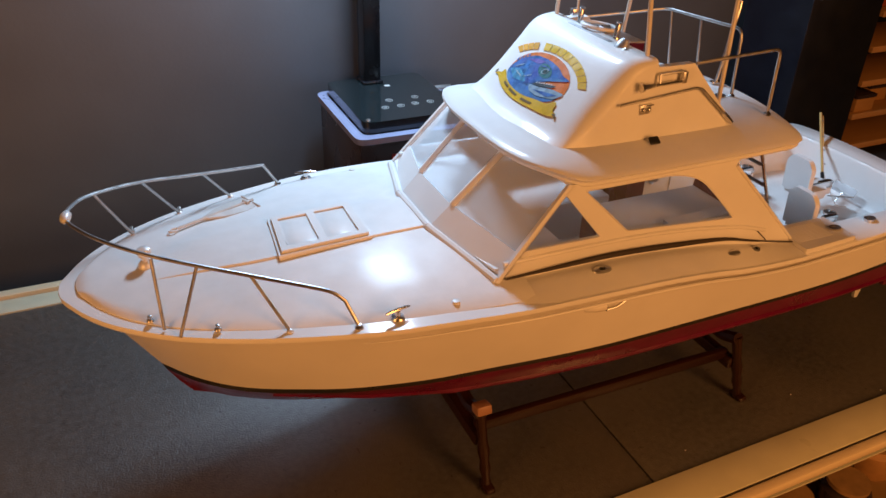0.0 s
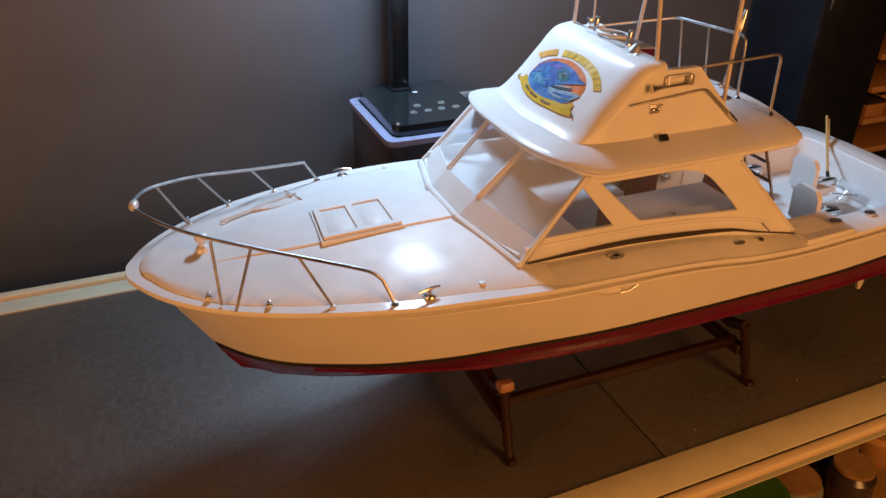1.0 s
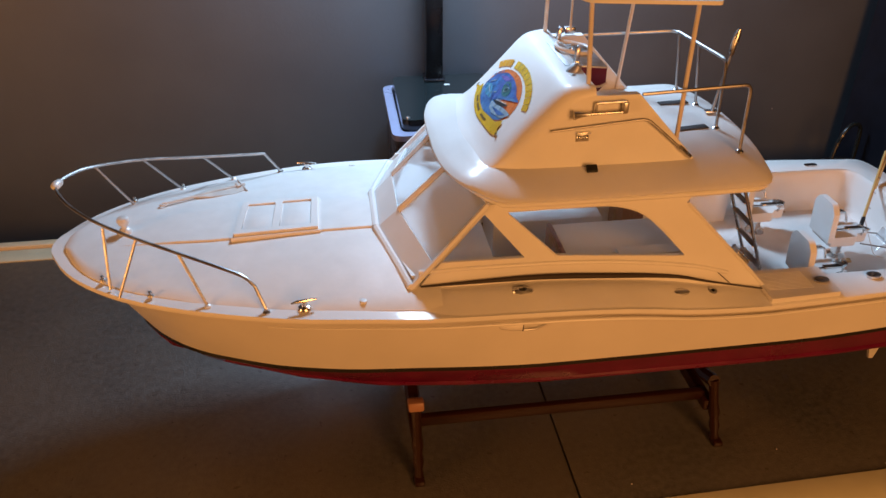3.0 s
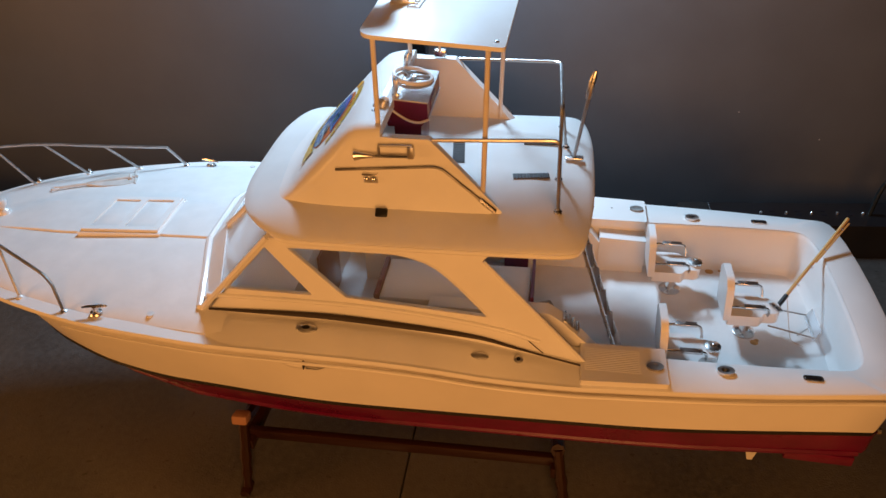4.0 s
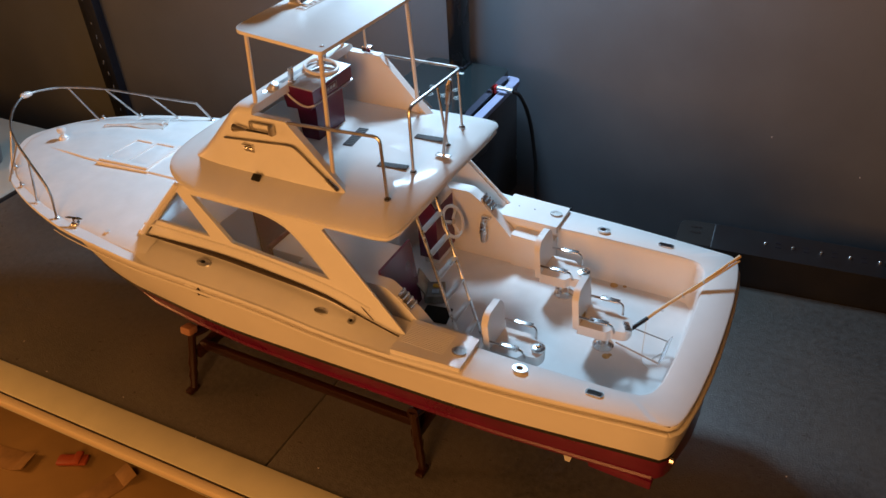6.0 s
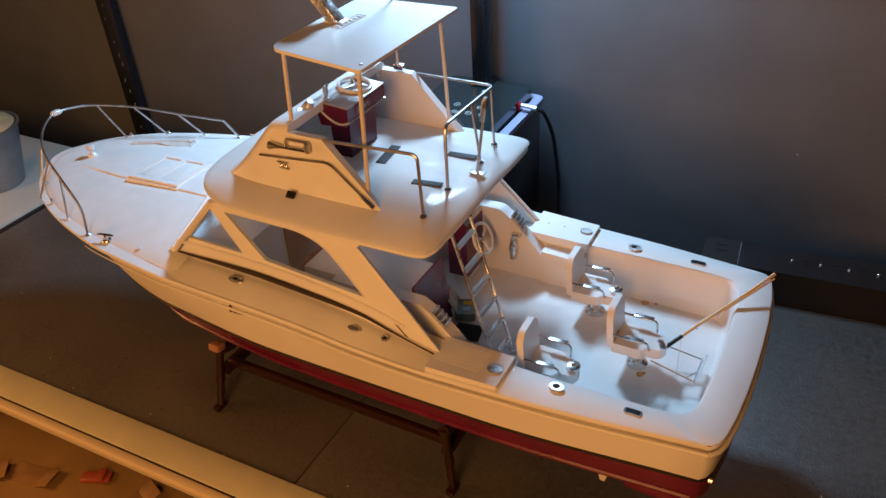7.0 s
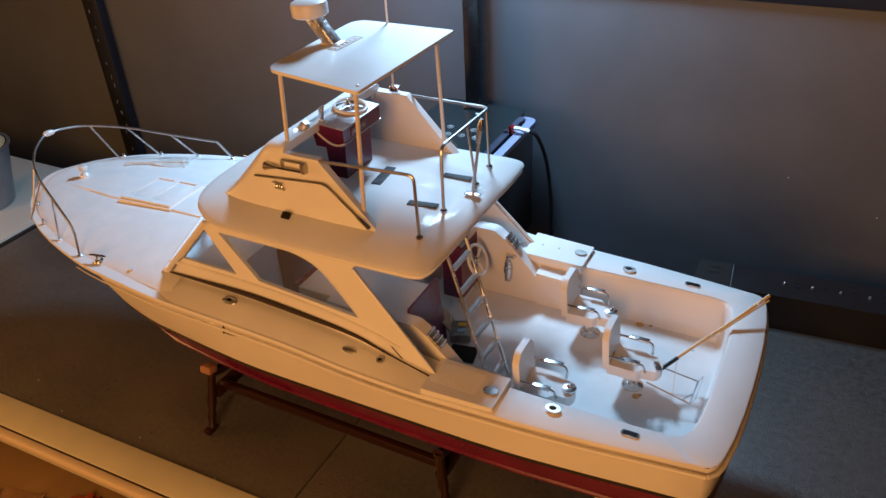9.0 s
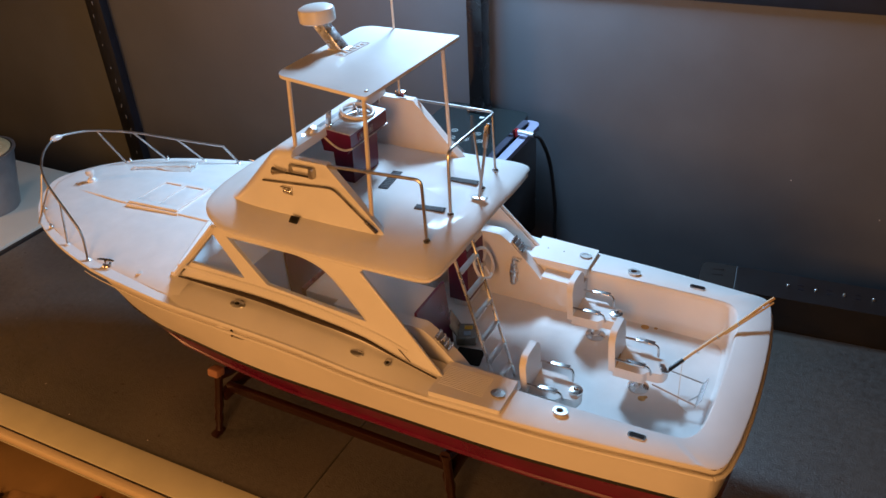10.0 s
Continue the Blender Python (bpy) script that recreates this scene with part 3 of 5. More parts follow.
flat = lambda z: (lambda x: z)
keel_z = smooth_fn([0.080, 0.10, 0.14, 0.20, 0.30, 0.78], [0.085, 0.0735, 0.063, 0.057, 0.056, 0.064])
boot_top = smooth_fn([0.045, 0.09, 0.15, 0.30, 0.60, 0.79], [0.125, 0.1235, 0.1265, 0.1315, 0.1315, 0.134])
rowA = hull_row(half_rim, -0.0125, 0.7885, rim_z)
rowB = hull_row(lambda x: half_rim(x) + 0.0006, -0.0130, 0.7888, lambda x: rim_z(x) - 0.002)
rowC = hull_row(half_rim, -0.0122, 0.7885, lambda x: rim_z(x) - 0.0042)
rowD = hull_row(half_under, 0.0, 0.7872, lambda x: rim_z(max(x, 0)) - 0.0058)
rowE = hull_row(half_mid, 0.022, 0.7860, lambda x: 0.5 * (rim_z(x) - 0.006) + 0.5 * boot_top(x))
rowF = hull_row(half_boot, 0.045, 0.7840, boot_top)
rowG = hull_row(lambda x: half_boot(x) - 0.0004, 0.0475, 0.7838, lambda x: boot_top(x) - 0.0042)
rowH = hull_row(lambda x: half_chine(x) + 0.002, 0.056, 0.783, lambda x: 0.1090 - 0.006 * max(0, 1 - x / 0.15))
rowI = hull_row(lambda x: half_chine(min(0.783, max(0.058, x - 0.010))) * 0.54 + 0.001, 0.065, 0.782, lambda x: 0.55 * keel_z(max(x, 0.074)) + 0.45 * 0.100)
rowK = hull_row(lambda x: 0.0012, 0.080, 0.78, keel_z)
part("hull_side", loft("hull_side", [rowC, rowD, rowE, rowF], HULLW), boat, "white painted hull sides")
part("rub_rail", loft("rub_rail", [rowA, rowB, rowC], WHITE), boat, "white rub rail")
for s in (-1, 1):
    xs = [0.17 + 0.6185 * i / 44 for i in range(45)]
    part("rub_strake", tube("rub_strake", [(x, s * (half_rim(x) + 0.0012), rim_z(x) - 0.0078) for x in xs], 0.0016, HULLW, 8, taper=[0.25 + 0.75 * min(1, (x - 0.17) / 0.25) for x in xs]), boat, "rounded strake under the rub rail")
part("rub_strake", tube("rub_strake", [(x + 0.0010, y, z - 0.0040) for x, y, z in rowC[46:57]], 0.0019, HULLW, 8), boat, "rounded strake across the transom")
part("boot_stripe", loft("boot_stripe", [rowF, rowG], BOOT), boat, "thin black waterline stripe")
part("hull_bottom", loft("hull_bottom", [rowG, rowH, rowI, rowK], RED, True), boat, "maroon red painted bottom")
for s in (-1, 1):
    part("spray_rail", tube("spray_rail", [(x, s * (half_chine(x) + 0.0020), 0.1085) for x in [0.12 + 0.066 * i for i in range(11)]], 0.0022, RED, 6), boat)
    part("trim_tab", boxm("trim_tab", (0.052, 0.026, 0.010), RED, 0.0015, pose(0.7545, s * 0.088, 0.0985, 0, 3)), boat)
    part("shaft_strut", mesh("shaft_strut", [(0.700, s * 0.088, 0.1045), (0.716, s * 0.088, 0.1045), (0.710, s * 0.088, 0.0795), (0.706, s * 0.088, 0.0795), (0.700, s * 0.091, 0.1045), (0.716, s * 0.091, 0.1045), (0.710, s * 0.091, 0.0795), (0.706, s * 0.091, 0.0795)],
         [(0, 1, 2, 3), (7, 6, 5, 4), (0, 4, 5, 1), (1, 5, 6, 2), (2, 6, 7, 3), (3, 7, 4, 0)], PALE, False), boat, "small pale wedge under the hull")

# foredeck
deck_top = smooth_fn([-0.0125, 0.05, 0.13, 0.255, 0.34], [0.2105, 0.2135, 0.2165, 0.2195, 0.2195])
RIM = 0.0095
def deck_height(x, y):
    return deck_top(x) - 0.85 * y * y


def half_inner(x):
    """Half the width of the crowned deck inside the flat margin."""
    f = min(1, max(0, x / 0.09))
    return half_rim(x - 0.0115 * (1 - f)) - RIM * f


def deck_mesh():
    verts, faces = [], []
    nx, ny = 44, 28
    for i in range(nx + 1):
        x = -0.0012 + 0.3012 * (i / nx) ** 1.7
        w = max(0.0006, half_inner(x))
        for j in range(ny + 1):
            v = -1 + 2 * j / ny
            y = w * math.sin(v * math.pi / 2)
            edge = min(1, max(0, 1 - (w - abs(y)) / max(0.0004, min(0.011, 0.5 * w)), 1 - (x + 0.0012) / 0.010))
            h = deck_height(x, y)
            verts.append((x, y, h - max(0.0016, h - rim_z(x) - 0.0016) * edge ** 2.2))
    for i in range(nx):
        for j in range(ny):
            a = i * (ny + 1) + j
            faces.append((a, a + 1, a + ny + 2, a + ny + 1))
    # a skirt down to the rim all round
    k = len(verts)
    edge = [i * (ny + 1) for i in range(nx, -1, -1)] + list(range(1, ny + 1)) + [i * (ny + 1) + ny for i in range(1, nx + 1)]
    for n, e in enumerate(edge):
        x, y, z = verts[e]
        verts.append((x, y, rim_z(x) - 0.002))
        if n:
            faces.append((edge[n - 1], e, k + n, k + n - 1))
    return mesh("foredeck", verts, faces, DECK, True, 50)


part("foredeck", deck_mesh(), boat, "smooth white cambered foredeck")


def rim_band():
    """The flat margin round the sheer, forward and along the side decks."""
    verts, faces = [], []
    n = 46
    for s in (-1, 1):
        b = len(verts)
        for i in range(n + 1):
            x = -0.0125 + 0.5905 * (i / n) ** 1.7
            xi = -0.0010 + 0.5790 * (i / n) ** 1.7
            verts += [(x, s * half_rim(x), rim_z(x)), (xi, s * (max(0, half_inner(xi) - 0.0008) if i else 0), rim_z(x) + 0.0006)]
        for i in range(n):
            a = b + 2 * i
            faces.append((a, a + 1, a + 3, a + 2))
    return mesh("toe_margin", verts, faces, WHITE, True, 40)


part("toe_margin", rim_band(), boat, "white margin round the deck edge")

# raised middle panel of the foredeck
def king_plank():
    verts, faces = [], []
    n = 30
    for i in range(n + 1):
        x = 0.045 + 0.214 * i / n
        w = 0.0265 if x > 0.12 else 0.0265 * (0.75 + 0.25 * (x - 0.045) / 0.075)
        h = 0.0016 * min(1, (x - 0.045) / 0.05)
        for y, up in ((-w - 0.0008, -0.0005), (-w, h), (-w * 0.5, h), (0, h), (w * 0.5, h), (w, h), (w + 0.0008, -0.0005)):
            verts.append((x, y, deck_height(x, y) + up))
    for i in range(n):
        for j in range(6):
            a = i * 7 + j
            faces.append((a, a + 1, a + 8, a + 7))
    return mesh("king_plank", verts, faces, DECK, True, 30)


part("king_plank", king_plank(), boat, "slightly raised white middle panel of the deck")

# hatch with two framed lights
hz = deck_height(0.175, 0) + 0.0022
hatch = part("deck_hatch", plate("deck_hatch", [(0.140, -0.0285), (0.2085, -0.0255), (0.2080, 0.0285), (0.1445, 0.0255)],
             [rounded([(0.1455, -0.0225), (0.1705, -0.0215), (0.1720, 0.0215), (0.1485, 0.0205)], 0.0015), rounded([(0.1765, -0.0212), (0.2025, -0.0200), (0.2030, 0.0232), (0.1780, 0.0220)], 0.0015)],
             lambda u, v, d: Vector((u, v, hz - 0.002 + (u - 0.175) * 0.012 + d)), WHITE, 0.0045), boat, "white hatch frame")
part("hatch_lip", plate("hatch_lip", [(0.1375, -0.031), (0.2105, -0.028), (0.2100, 0.031), (0.1420, 0.0280)], [], lambda u, v, d: Vector((u, v, hz - 0.0045 + (u - 0.175) * 0.012 + d)), WHITE, 0.0046), hatch)
for px in (0.1585, 0.189):
    part("hatch_light", boxm("hatch_light", (0.026, 0.044, 0.0008), DECK, 0.0002, pose(px + 0.001, 0.0005, hz + 0.0006 + (px - 0.175) * 0.012)), hatch, "frosted white hatch light")

# side decks between the rim and the cabin
side_in = smooth_fn([0.27, 0.364, 0.45, 0.49, 0.52, 0.57], [0.2100, 0.2112, 0.2060, 0.2015, 0.1945, 0.1845])
def side_edge(x):
    k = min(1, max(0, (x - 0.278) / 0.035))
    return half_rim(x) - RIM + (RIM - 0.0016) * k * k * (3 - 2 * k)


def side_z(x, y):
    """Height of the rounded side deck between the rim and the cabin."""
    w, zo = side_edge(x), rim_z(x) + 0.0008
    t = min(1, max(0, (y - 0.109) / (w - 0.109)))
    return zo + (side_in(x) - zo) * (0.62 * (1 - t ** 1.5) + (0.3 * (1 - t) if x < 0.29 else 0))


for s in (-1, 1):
    verts, faces = [], []
    n = 30
    for i in range(n + 1):
        x = 0.272 + 0.300 * i / n
        w = side_edge(x)
        verts += [(x, s * y, side_z(x, y)) for y in (w, w * 0.9 + 0.0109, w * 0.75 + 0.02725, w * 0.5 + 0.0545, w * 0.25 + 0.08175, 0.109, 0.090)]
    for i in range(n):
        for j in range(6):
            a = i * 7 + j
            faces.append((a, a + 1, a + 8, a + 7))
    part("side_deck", mesh("side_deck", verts, faces, WHITE, True, 50), boat)
    # dark tube in place of the gap shadow under the cabin's ledge
    part("cabin_groove", tube("cabin_groove", [(x, s * (0.1078 + 0.004 * max(0, (x - 0.5) / 0.07)), side_in(x) + 0.0008) for x in [0.285 + 0.0094 * i for i in range(31)]], 0.0021, GROOVE_SHADE, 8,
                              taper=[0.35 + 0.75 * math.sin(math.pi * min(1, i / 26)) for i in range(31)]), boat, "dark line standing in for the gap shadow at the cabin foot")


# ---- cabin ----
CY = 0.0025     # the cabin's middle line
def cabin_y(z):
    return 0.0995 + (0.266 - z) * 0.10


SIDE = [(0.2765, 0.200), (0.3365, 0.2735), (0.500, 0.2735), (0.492, 0.2655), (0.5685, 0.1845), (0.5685, 0.176), (0.50, 0.190), (0.40, 0.197)]
WIN_F = rounded([(0.2985, 0.2285), (0.3345, 0.2660), (0.3665, 0.2275)], 0.0012, 2)
WIN_M = rounded([(0.3505, 0.2672), (0.4335, 0.2672), (0.4570, 0.2600), (0.4745, 0.2440), (0.4975, 0.2190), (0.3915, 0.2275)], [0.002, 0.012, 0.012, 0.01, 0.003, 0.0015], 3)
for s in (-1, 1):
    put = lambda u, v, d, s=s: Vector((u, CY * (s > 0) + s * (cabin_y(v) - d), v))
    side = part("cabin_side", plate("cabin_side", SIDE, [WIN_F, WIN_M], put, WHITE, 0.0035), boat, "white cabin side with open windows")
    for w in (WIN_F, WIN_M):
        pane = part("window_pane", plate("window_pane", w, [], lambda u, v, d, s=s: put(u, v, d + 0.0013), OPENP, 0.0006), side, "clear plastic window pane")
        pane.visible_shadow = False
    part("window_trim", tube("window_trim", [put(u, v, -0.0002) for u, v in WIN_M], 0.0006, WHITE, 5, True), side)
    part("sill_moulding", tube("sill_moulding", curve_pts([put(0.2840, 0.2215, 0.0002), put(0.330, 0.2222, -0.0002), put(0.400, 0.2212, -0.0004), put(0.455, 0.2170, -0.0004), put(0.505, 0.2095, -0.0002), put(0.535, 0.2010, 0.0002)], 5), 0.0019, WHITE, 8), side, "rounded moulding under the windows")
    # fairing strip down the aft pillar
    part("pillar_bead", tube("pillar_bead", [put(0.493, 0.2650, 0.0), put(0.530, 0.2265, 0.0), put(0.5685, 0.1860, 0.0)], 0.0014, WHITE, 6), side)
    part("pillar_seam", tube("pillar_seam", [put(0.5255, 0.2030, -0.0006), put(0.5330, 0.1960, -0.0006), put(0.5380, 0.1915, -0.0003)], 0.0004, GROOVE_SHADE, 5), side)

# windshield of three framed panes
BOT = [(0.2775, -0.1065, 0.2090), (0.2560, -0.0285, 0.2180), (0.2560, 0.0335, 0.2180), (0.2775, 0.1115, 0.2090)]
TOP = [(0.3370, -0.0990, 0.2740), (0.3190, -0.0330, 0.2800), (0.3190, 0.0380, 0.2800), (0.3370, 0.1040, 0.2740)]
for i in range(3):
    b0, b1, t0, t1 = Vector(BOT[i]), Vector(BOT[i + 1]), Vector(TOP[i]), Vector(TOP[i + 1])
    nrm = (b1 - b0).cross(t0 - b0).normalized()
    put = lambda u, v, d, b0=b0, b1=b1, t0=t0, t1=t1, nrm=nrm: (b0 * (1 - u) + b1 * u) * (1 - v) + (t0 * (1 - u) + t1 * u) * v + nrm * d * (1 if nrm.x > 0 else -1)
    m0, m1 = (0.045, 0.955)
    lower = 0.30
    fr = part("windshield_frame", plate("windshield_frame", [(0, 0), (1, 0), (1, 1), (0, 1)], [[(m0, lower), (m1, lower), (m1, 0.99), (m0, 0.99)]], put, WHITE, 0.0028), boat, "white windshield frame section")
    pane = part("pane", plate("pane", [(m0, lower), (m1, lower), (m1, 0.99), (m0, 0.99)], [], lambda u, v, d, put=put: put(u, v, d + 0.001), CLEAR, 0.0006), fr, "clear plastic windshield pane")
    pane.visible_shadow = False
    part("sill_bead", tube("sill_bead", [put(0.0, 0.015, -0.001), put(1.0, 0.015, -0.001)], 0.0032, WHITE, 8), fr)
for i in (1, 2):
    part("mullion", tube("mullion", [Vector(BOT[i]).lerp(Vector(TOP[i]), f) + Vector((0.0011, 0, -0.0010)) for f in (0.305, 0.98)], 0.0029, WHITE, 8), boat, "white windshield mullion")
for i in (0, 3):
    part("corner_post", tube("corner_post", [BOT[i], TOP[i]], 0.0024, WHITE, 6), boat)

# roof with brow
def roof_outline():
    pts = []
    near = [(0.3050, 0.0), (0.3053, -0.030), (0.3078, -0.055), (0.3143, -0.078), (0.3250, -0.094), (0.3390, -0.1030), (0.36, -0.1060), (0.42, -0.1070), (0.52, -0.1060), (0.5520, -0.1045), (0.5605, -0.098), (0.5640, -0.085), (0.5685, -0.04)]
    line = near + [(x, -y) for x, y in near[:0:-1]]
    return [(p.x, p.y + CY) for p in curve_pts([(x, y, 0) for x, y in line], 4, True)]


RING = roof_outline()
def roof_ring(d, z, df=None, zf=None):
    """One level of the roof: inset and height along the sides and, for the overhanging brow, at the front."""
    df, zf = (d, z) if df is None else (df, zf)
    out = []
    for x, y in RING:
        f = max(0, min(1, (0.352 - x) / 0.036))
        f = f * f * (3 - 2 * f)
        di, zi = d + (df - d) * f, z + (zf - z) * f
        cx = min(max(x, 0.395), 0.50)
        v = Vector((x - cx, y - CY, 0))
        L = v.length
        q = v * (max(L - di, 0.001) / L)
        g = max(0, min(1, (x - 0.47) / 0.085))
        aft = 0.0100 * g * g * (3 - 2 * g) * (1 - ((y - CY) / 0.108) ** 2) * max(0, min(1, (0.2938 - zi) / 0.0130))
        out.append((cx + q.x, CY + q.y, zi + aft))
    return out


ROOF_ROWS = [(0.012, 0.2700, 0.0190, 0.2780), (0.0065, 0.2700, 0.0125, 0.2785), (0.0050, 0.2715, 0.0100, 0.2792), (0.0046, 0.2750, 0.0080, 0.2799), (0.0005, 0.2758, 0.0045, 0.2810),
             (0.0, 0.2768, 0.0018, 0.2826), (0.0006, 0.2779, 0.0002, 0.2846), (0.0026, 0.2794, 0.0006, 0.2860), (0.0060, 0.2815, 0.0030, 0.2871), (0.0105, 0.2840, 0.0075, 0.2883),
             (0.0160, 0.2864, 0.0135, 0.2890), (0.0240, 0.2893, 0.022, 0.2908), (0.040, 0.2924, 0.040, 0.2940), (0.065, 0.2938, 0.065, 0.2950), (0.2, 0.2943, 0.2, 0.2950)]
lip = [Vector(p) for p in roof_ring(0.0042, 0.2722, 0.0088, 0.2792)]
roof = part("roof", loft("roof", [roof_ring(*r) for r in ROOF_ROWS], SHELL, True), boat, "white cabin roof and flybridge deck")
part("drip_rail", tube("drip_rail", lip, 0.0021, WHITE, 8, True), roof, "rounded white lip under the roof edge")

# flybridge cowl
CW = 0.0765
def cowl_side_top(x):
    if x <= 0.4187:
        return 0.2915 + (x - 0.3525) * (0.0530 / 0.0662)
    if x <= 0.453:
        return 0.3445
    return 0.3445 - (x - 0.453) * (0.0560 / 0.052)


def cowl_front(x, y):
    k = 1 - (y / CW) ** 2
    xb = 0.3470 - 0.006 * k
    z = 0.2945 + 0.0540 * (x - xb) / (0.3960 - xb)
    root = 0.2890 + 0.25 * (x - 0.322) - 0.0030 * (y / CW) ** 4 - 0.10 * max(0, 0.332 - x)
    z = math.log(math.exp(300 * (z - 0.3)) + math.exp(300 * (min(root, 0.2925) - 0.3))) / 300 + 0.3
    return -math.log(math.exp(-260 * (z - 0.35)) + math.exp(-260 * 0.0006)) / 260 + 0.35


def cowl_mesh():
    verts, faces = [], []
    ny = 26
    xs = [0.3220 + 0.0975 * i / 26 for i in range(27)]
    ys = [-CW + 2 * CW * (0.5 - 0.5 * math.cos(math.pi * j / ny)) for j in range(ny + 1)]
    for x in xs:
        for y in ys:
            z = cowl_front(x, y)
            r = 0.016 - 0.0105 * max(0, min(1, (x - 0.385) / 0.034))
            c = max(0, abs(y) - (CW - r)) / r
            z -= (r - r * math.sqrt(max(0, 1 - c * c))) * min(1, max(0, (z - 0.286) / 0.03))
            lift = max(z, 0.2845)
            verts.append((x, y + CY, lift))
    w = ny + 1
    for i in range(len(xs) - 1):
        for j in range(ny):
            a = i * w + j
            faces.append((a, a + 1, a + w + 1, a + w))
    # the sides, upright down to the roof
    for s, col in ((-1, 0), (1, ny)):
        for i, x in enumerate(xs):
            verts.append((x, s * (CW + 0.0035) + CY, 0.2835))
            if i:
                faces.append(((i - 1) * w + col, i * w + col, len(verts) - 1, len(verts) - 2))
        last_top, last_bot = (len(xs) - 1) * w + col, len(verts) - 1
        for x in (0.4300, 0.4420, 0.4530, 0.4640, 0.4750, 0.4860, 0.4970, 0.5075):
            h = cowl_side_top(x)
            verts += [(x, s * CW + CY, max(h, 0.2845)), (x, s * (CW + 0.0035) + CY, 0.2835)]
            faces.append((last_top, len(verts) - 2, len(verts) - 1, last_bot))
            last_top, last_bot = len(verts) - 2, len(verts) - 1
    return mesh("cowl", verts, faces, WHITE, True, 42)


cowl = part("cowl", cowl_mesh(), boat, "white flybridge cowl with a printed fish emblem")
sol = cowl.modifiers.new("thickness", "SOLIDIFY")
sol.thickness, sol.offset = 0.0072, -1
split = cowl.modifiers.new("crisp_edges", "EDGE_SPLIT")
split.split_angle = radians(38)


# ---- cockpit ----
FLOOR_Z = 0.139
def cockpit_ring(inset, z):
    near = [(0.572, -0.0905 + inset), (0.64, -0.0925 + inset), (0.70, -0.0925 + inset), (0.752, -0.0910 + inset), (0.7660 - inset * 0.6, -0.0855 + inset), (0.7720 - inset, -0.070), (0.7745 - inset, -0.035), (0.7750 - inset, 0.0)]
    pts = curve_pts([(x, y, z) for x, y in near], 4)
    return pts + [Vector((p.x, -p.y, p.z)) for p in pts[-2::-1]]


def open_loft(name, rows, mat):
    k = len(rows[0])
    verts = [v for r in rows for v in r]
    faces = [(a * k + i, a * k + i + 1, (a + 1) * k + i + 1, (a + 1) * k + i) for a in range(len(rows) - 1) for i in range(k - 1)]
    return mesh(name, verts, faces, mat, True, 40)


part("cockpit_liner", open_loft("cockpit_liner", [cockpit_ring(-0.001, 0.1822), cockpit_ring(0.0, 0.1812), cockpit_ring(0.0008, 0.178), cockpit_ring(0.003, 0.150), cockpit_ring(0.0045, 0.142), cockpit_ring(0.008, 0.1388)], WHITE), boat, "white cockpit inner walls")
part("cockpit_floor", plate("cockpit_floor", [(0.345, -0.0935)] + [(p.x, p.y) for p in cockpit_ring(0.0062, 0)] + [(0.345, 0.0935)], [], lambda u, v, d: Vector((u, v, FLOOR_Z - d)), DECK, 0.003), boat, "white cockpit floor")


def gunwale():
    """The flat top round the cockpit, from the outer rim to the liner."""
    n = 40
    outer = []
    for i in range(n + 1):
        x = 0.566 + (0.7885 - 0.566) * i / n
        outer.append((x, -half_rim(x), rim_z(x)))
    y1, z1 = outer[-1][1], outer[-1][2]
    for dx, k in ((0.0048, 0.955), (0.0080, 0.88), (0.0115, 0.68), (0.0138, 0.40), (0.0146, 0.14), (0.0147, 0.0)):
        outer.append((0.7885 + dx, y1 * k, z1))
    outer = [Vector(p) for p in outer] + [Vector((x, -y, z)) for x, y, z in outer[-2::-1]]
    ring = cockpit_ring(-0.001, 0.1826)
    ring = [Vector((0.566, ring[0].y, 0.1826))] + ring + [Vector((0.566, -ring[0].y, 0.1826))]

    def even(line, k):
        d = [0]
        for a, b in zip(line, line[1:]):
            d.append(d[-1] + (b - a).length)
        out = []
        for i in range(k + 1):
            t = d[-1] * i / k
            j = min(len(d) - 2, max(q for q in range(len(d)) if d[q] <= t + 1e-12))
            out.append(line[j].lerp(line[j + 1], (t - d[j]) / (d[j + 1] - d[j])))
        return out
    a, b = even(outer, 120), even(ring, 120)
    mid = [p.lerp(q, 0.04) + Vector((0, 0, 0.0008)) for p, q in zip(a, b)]
    mid2 = [p.lerp(q, 0.96) + Vector((0, 0, 0.0004)) for p, q in zip(a, b)]
    return open_loft("gunwale", [a, mid, mid2, b], WHITE)


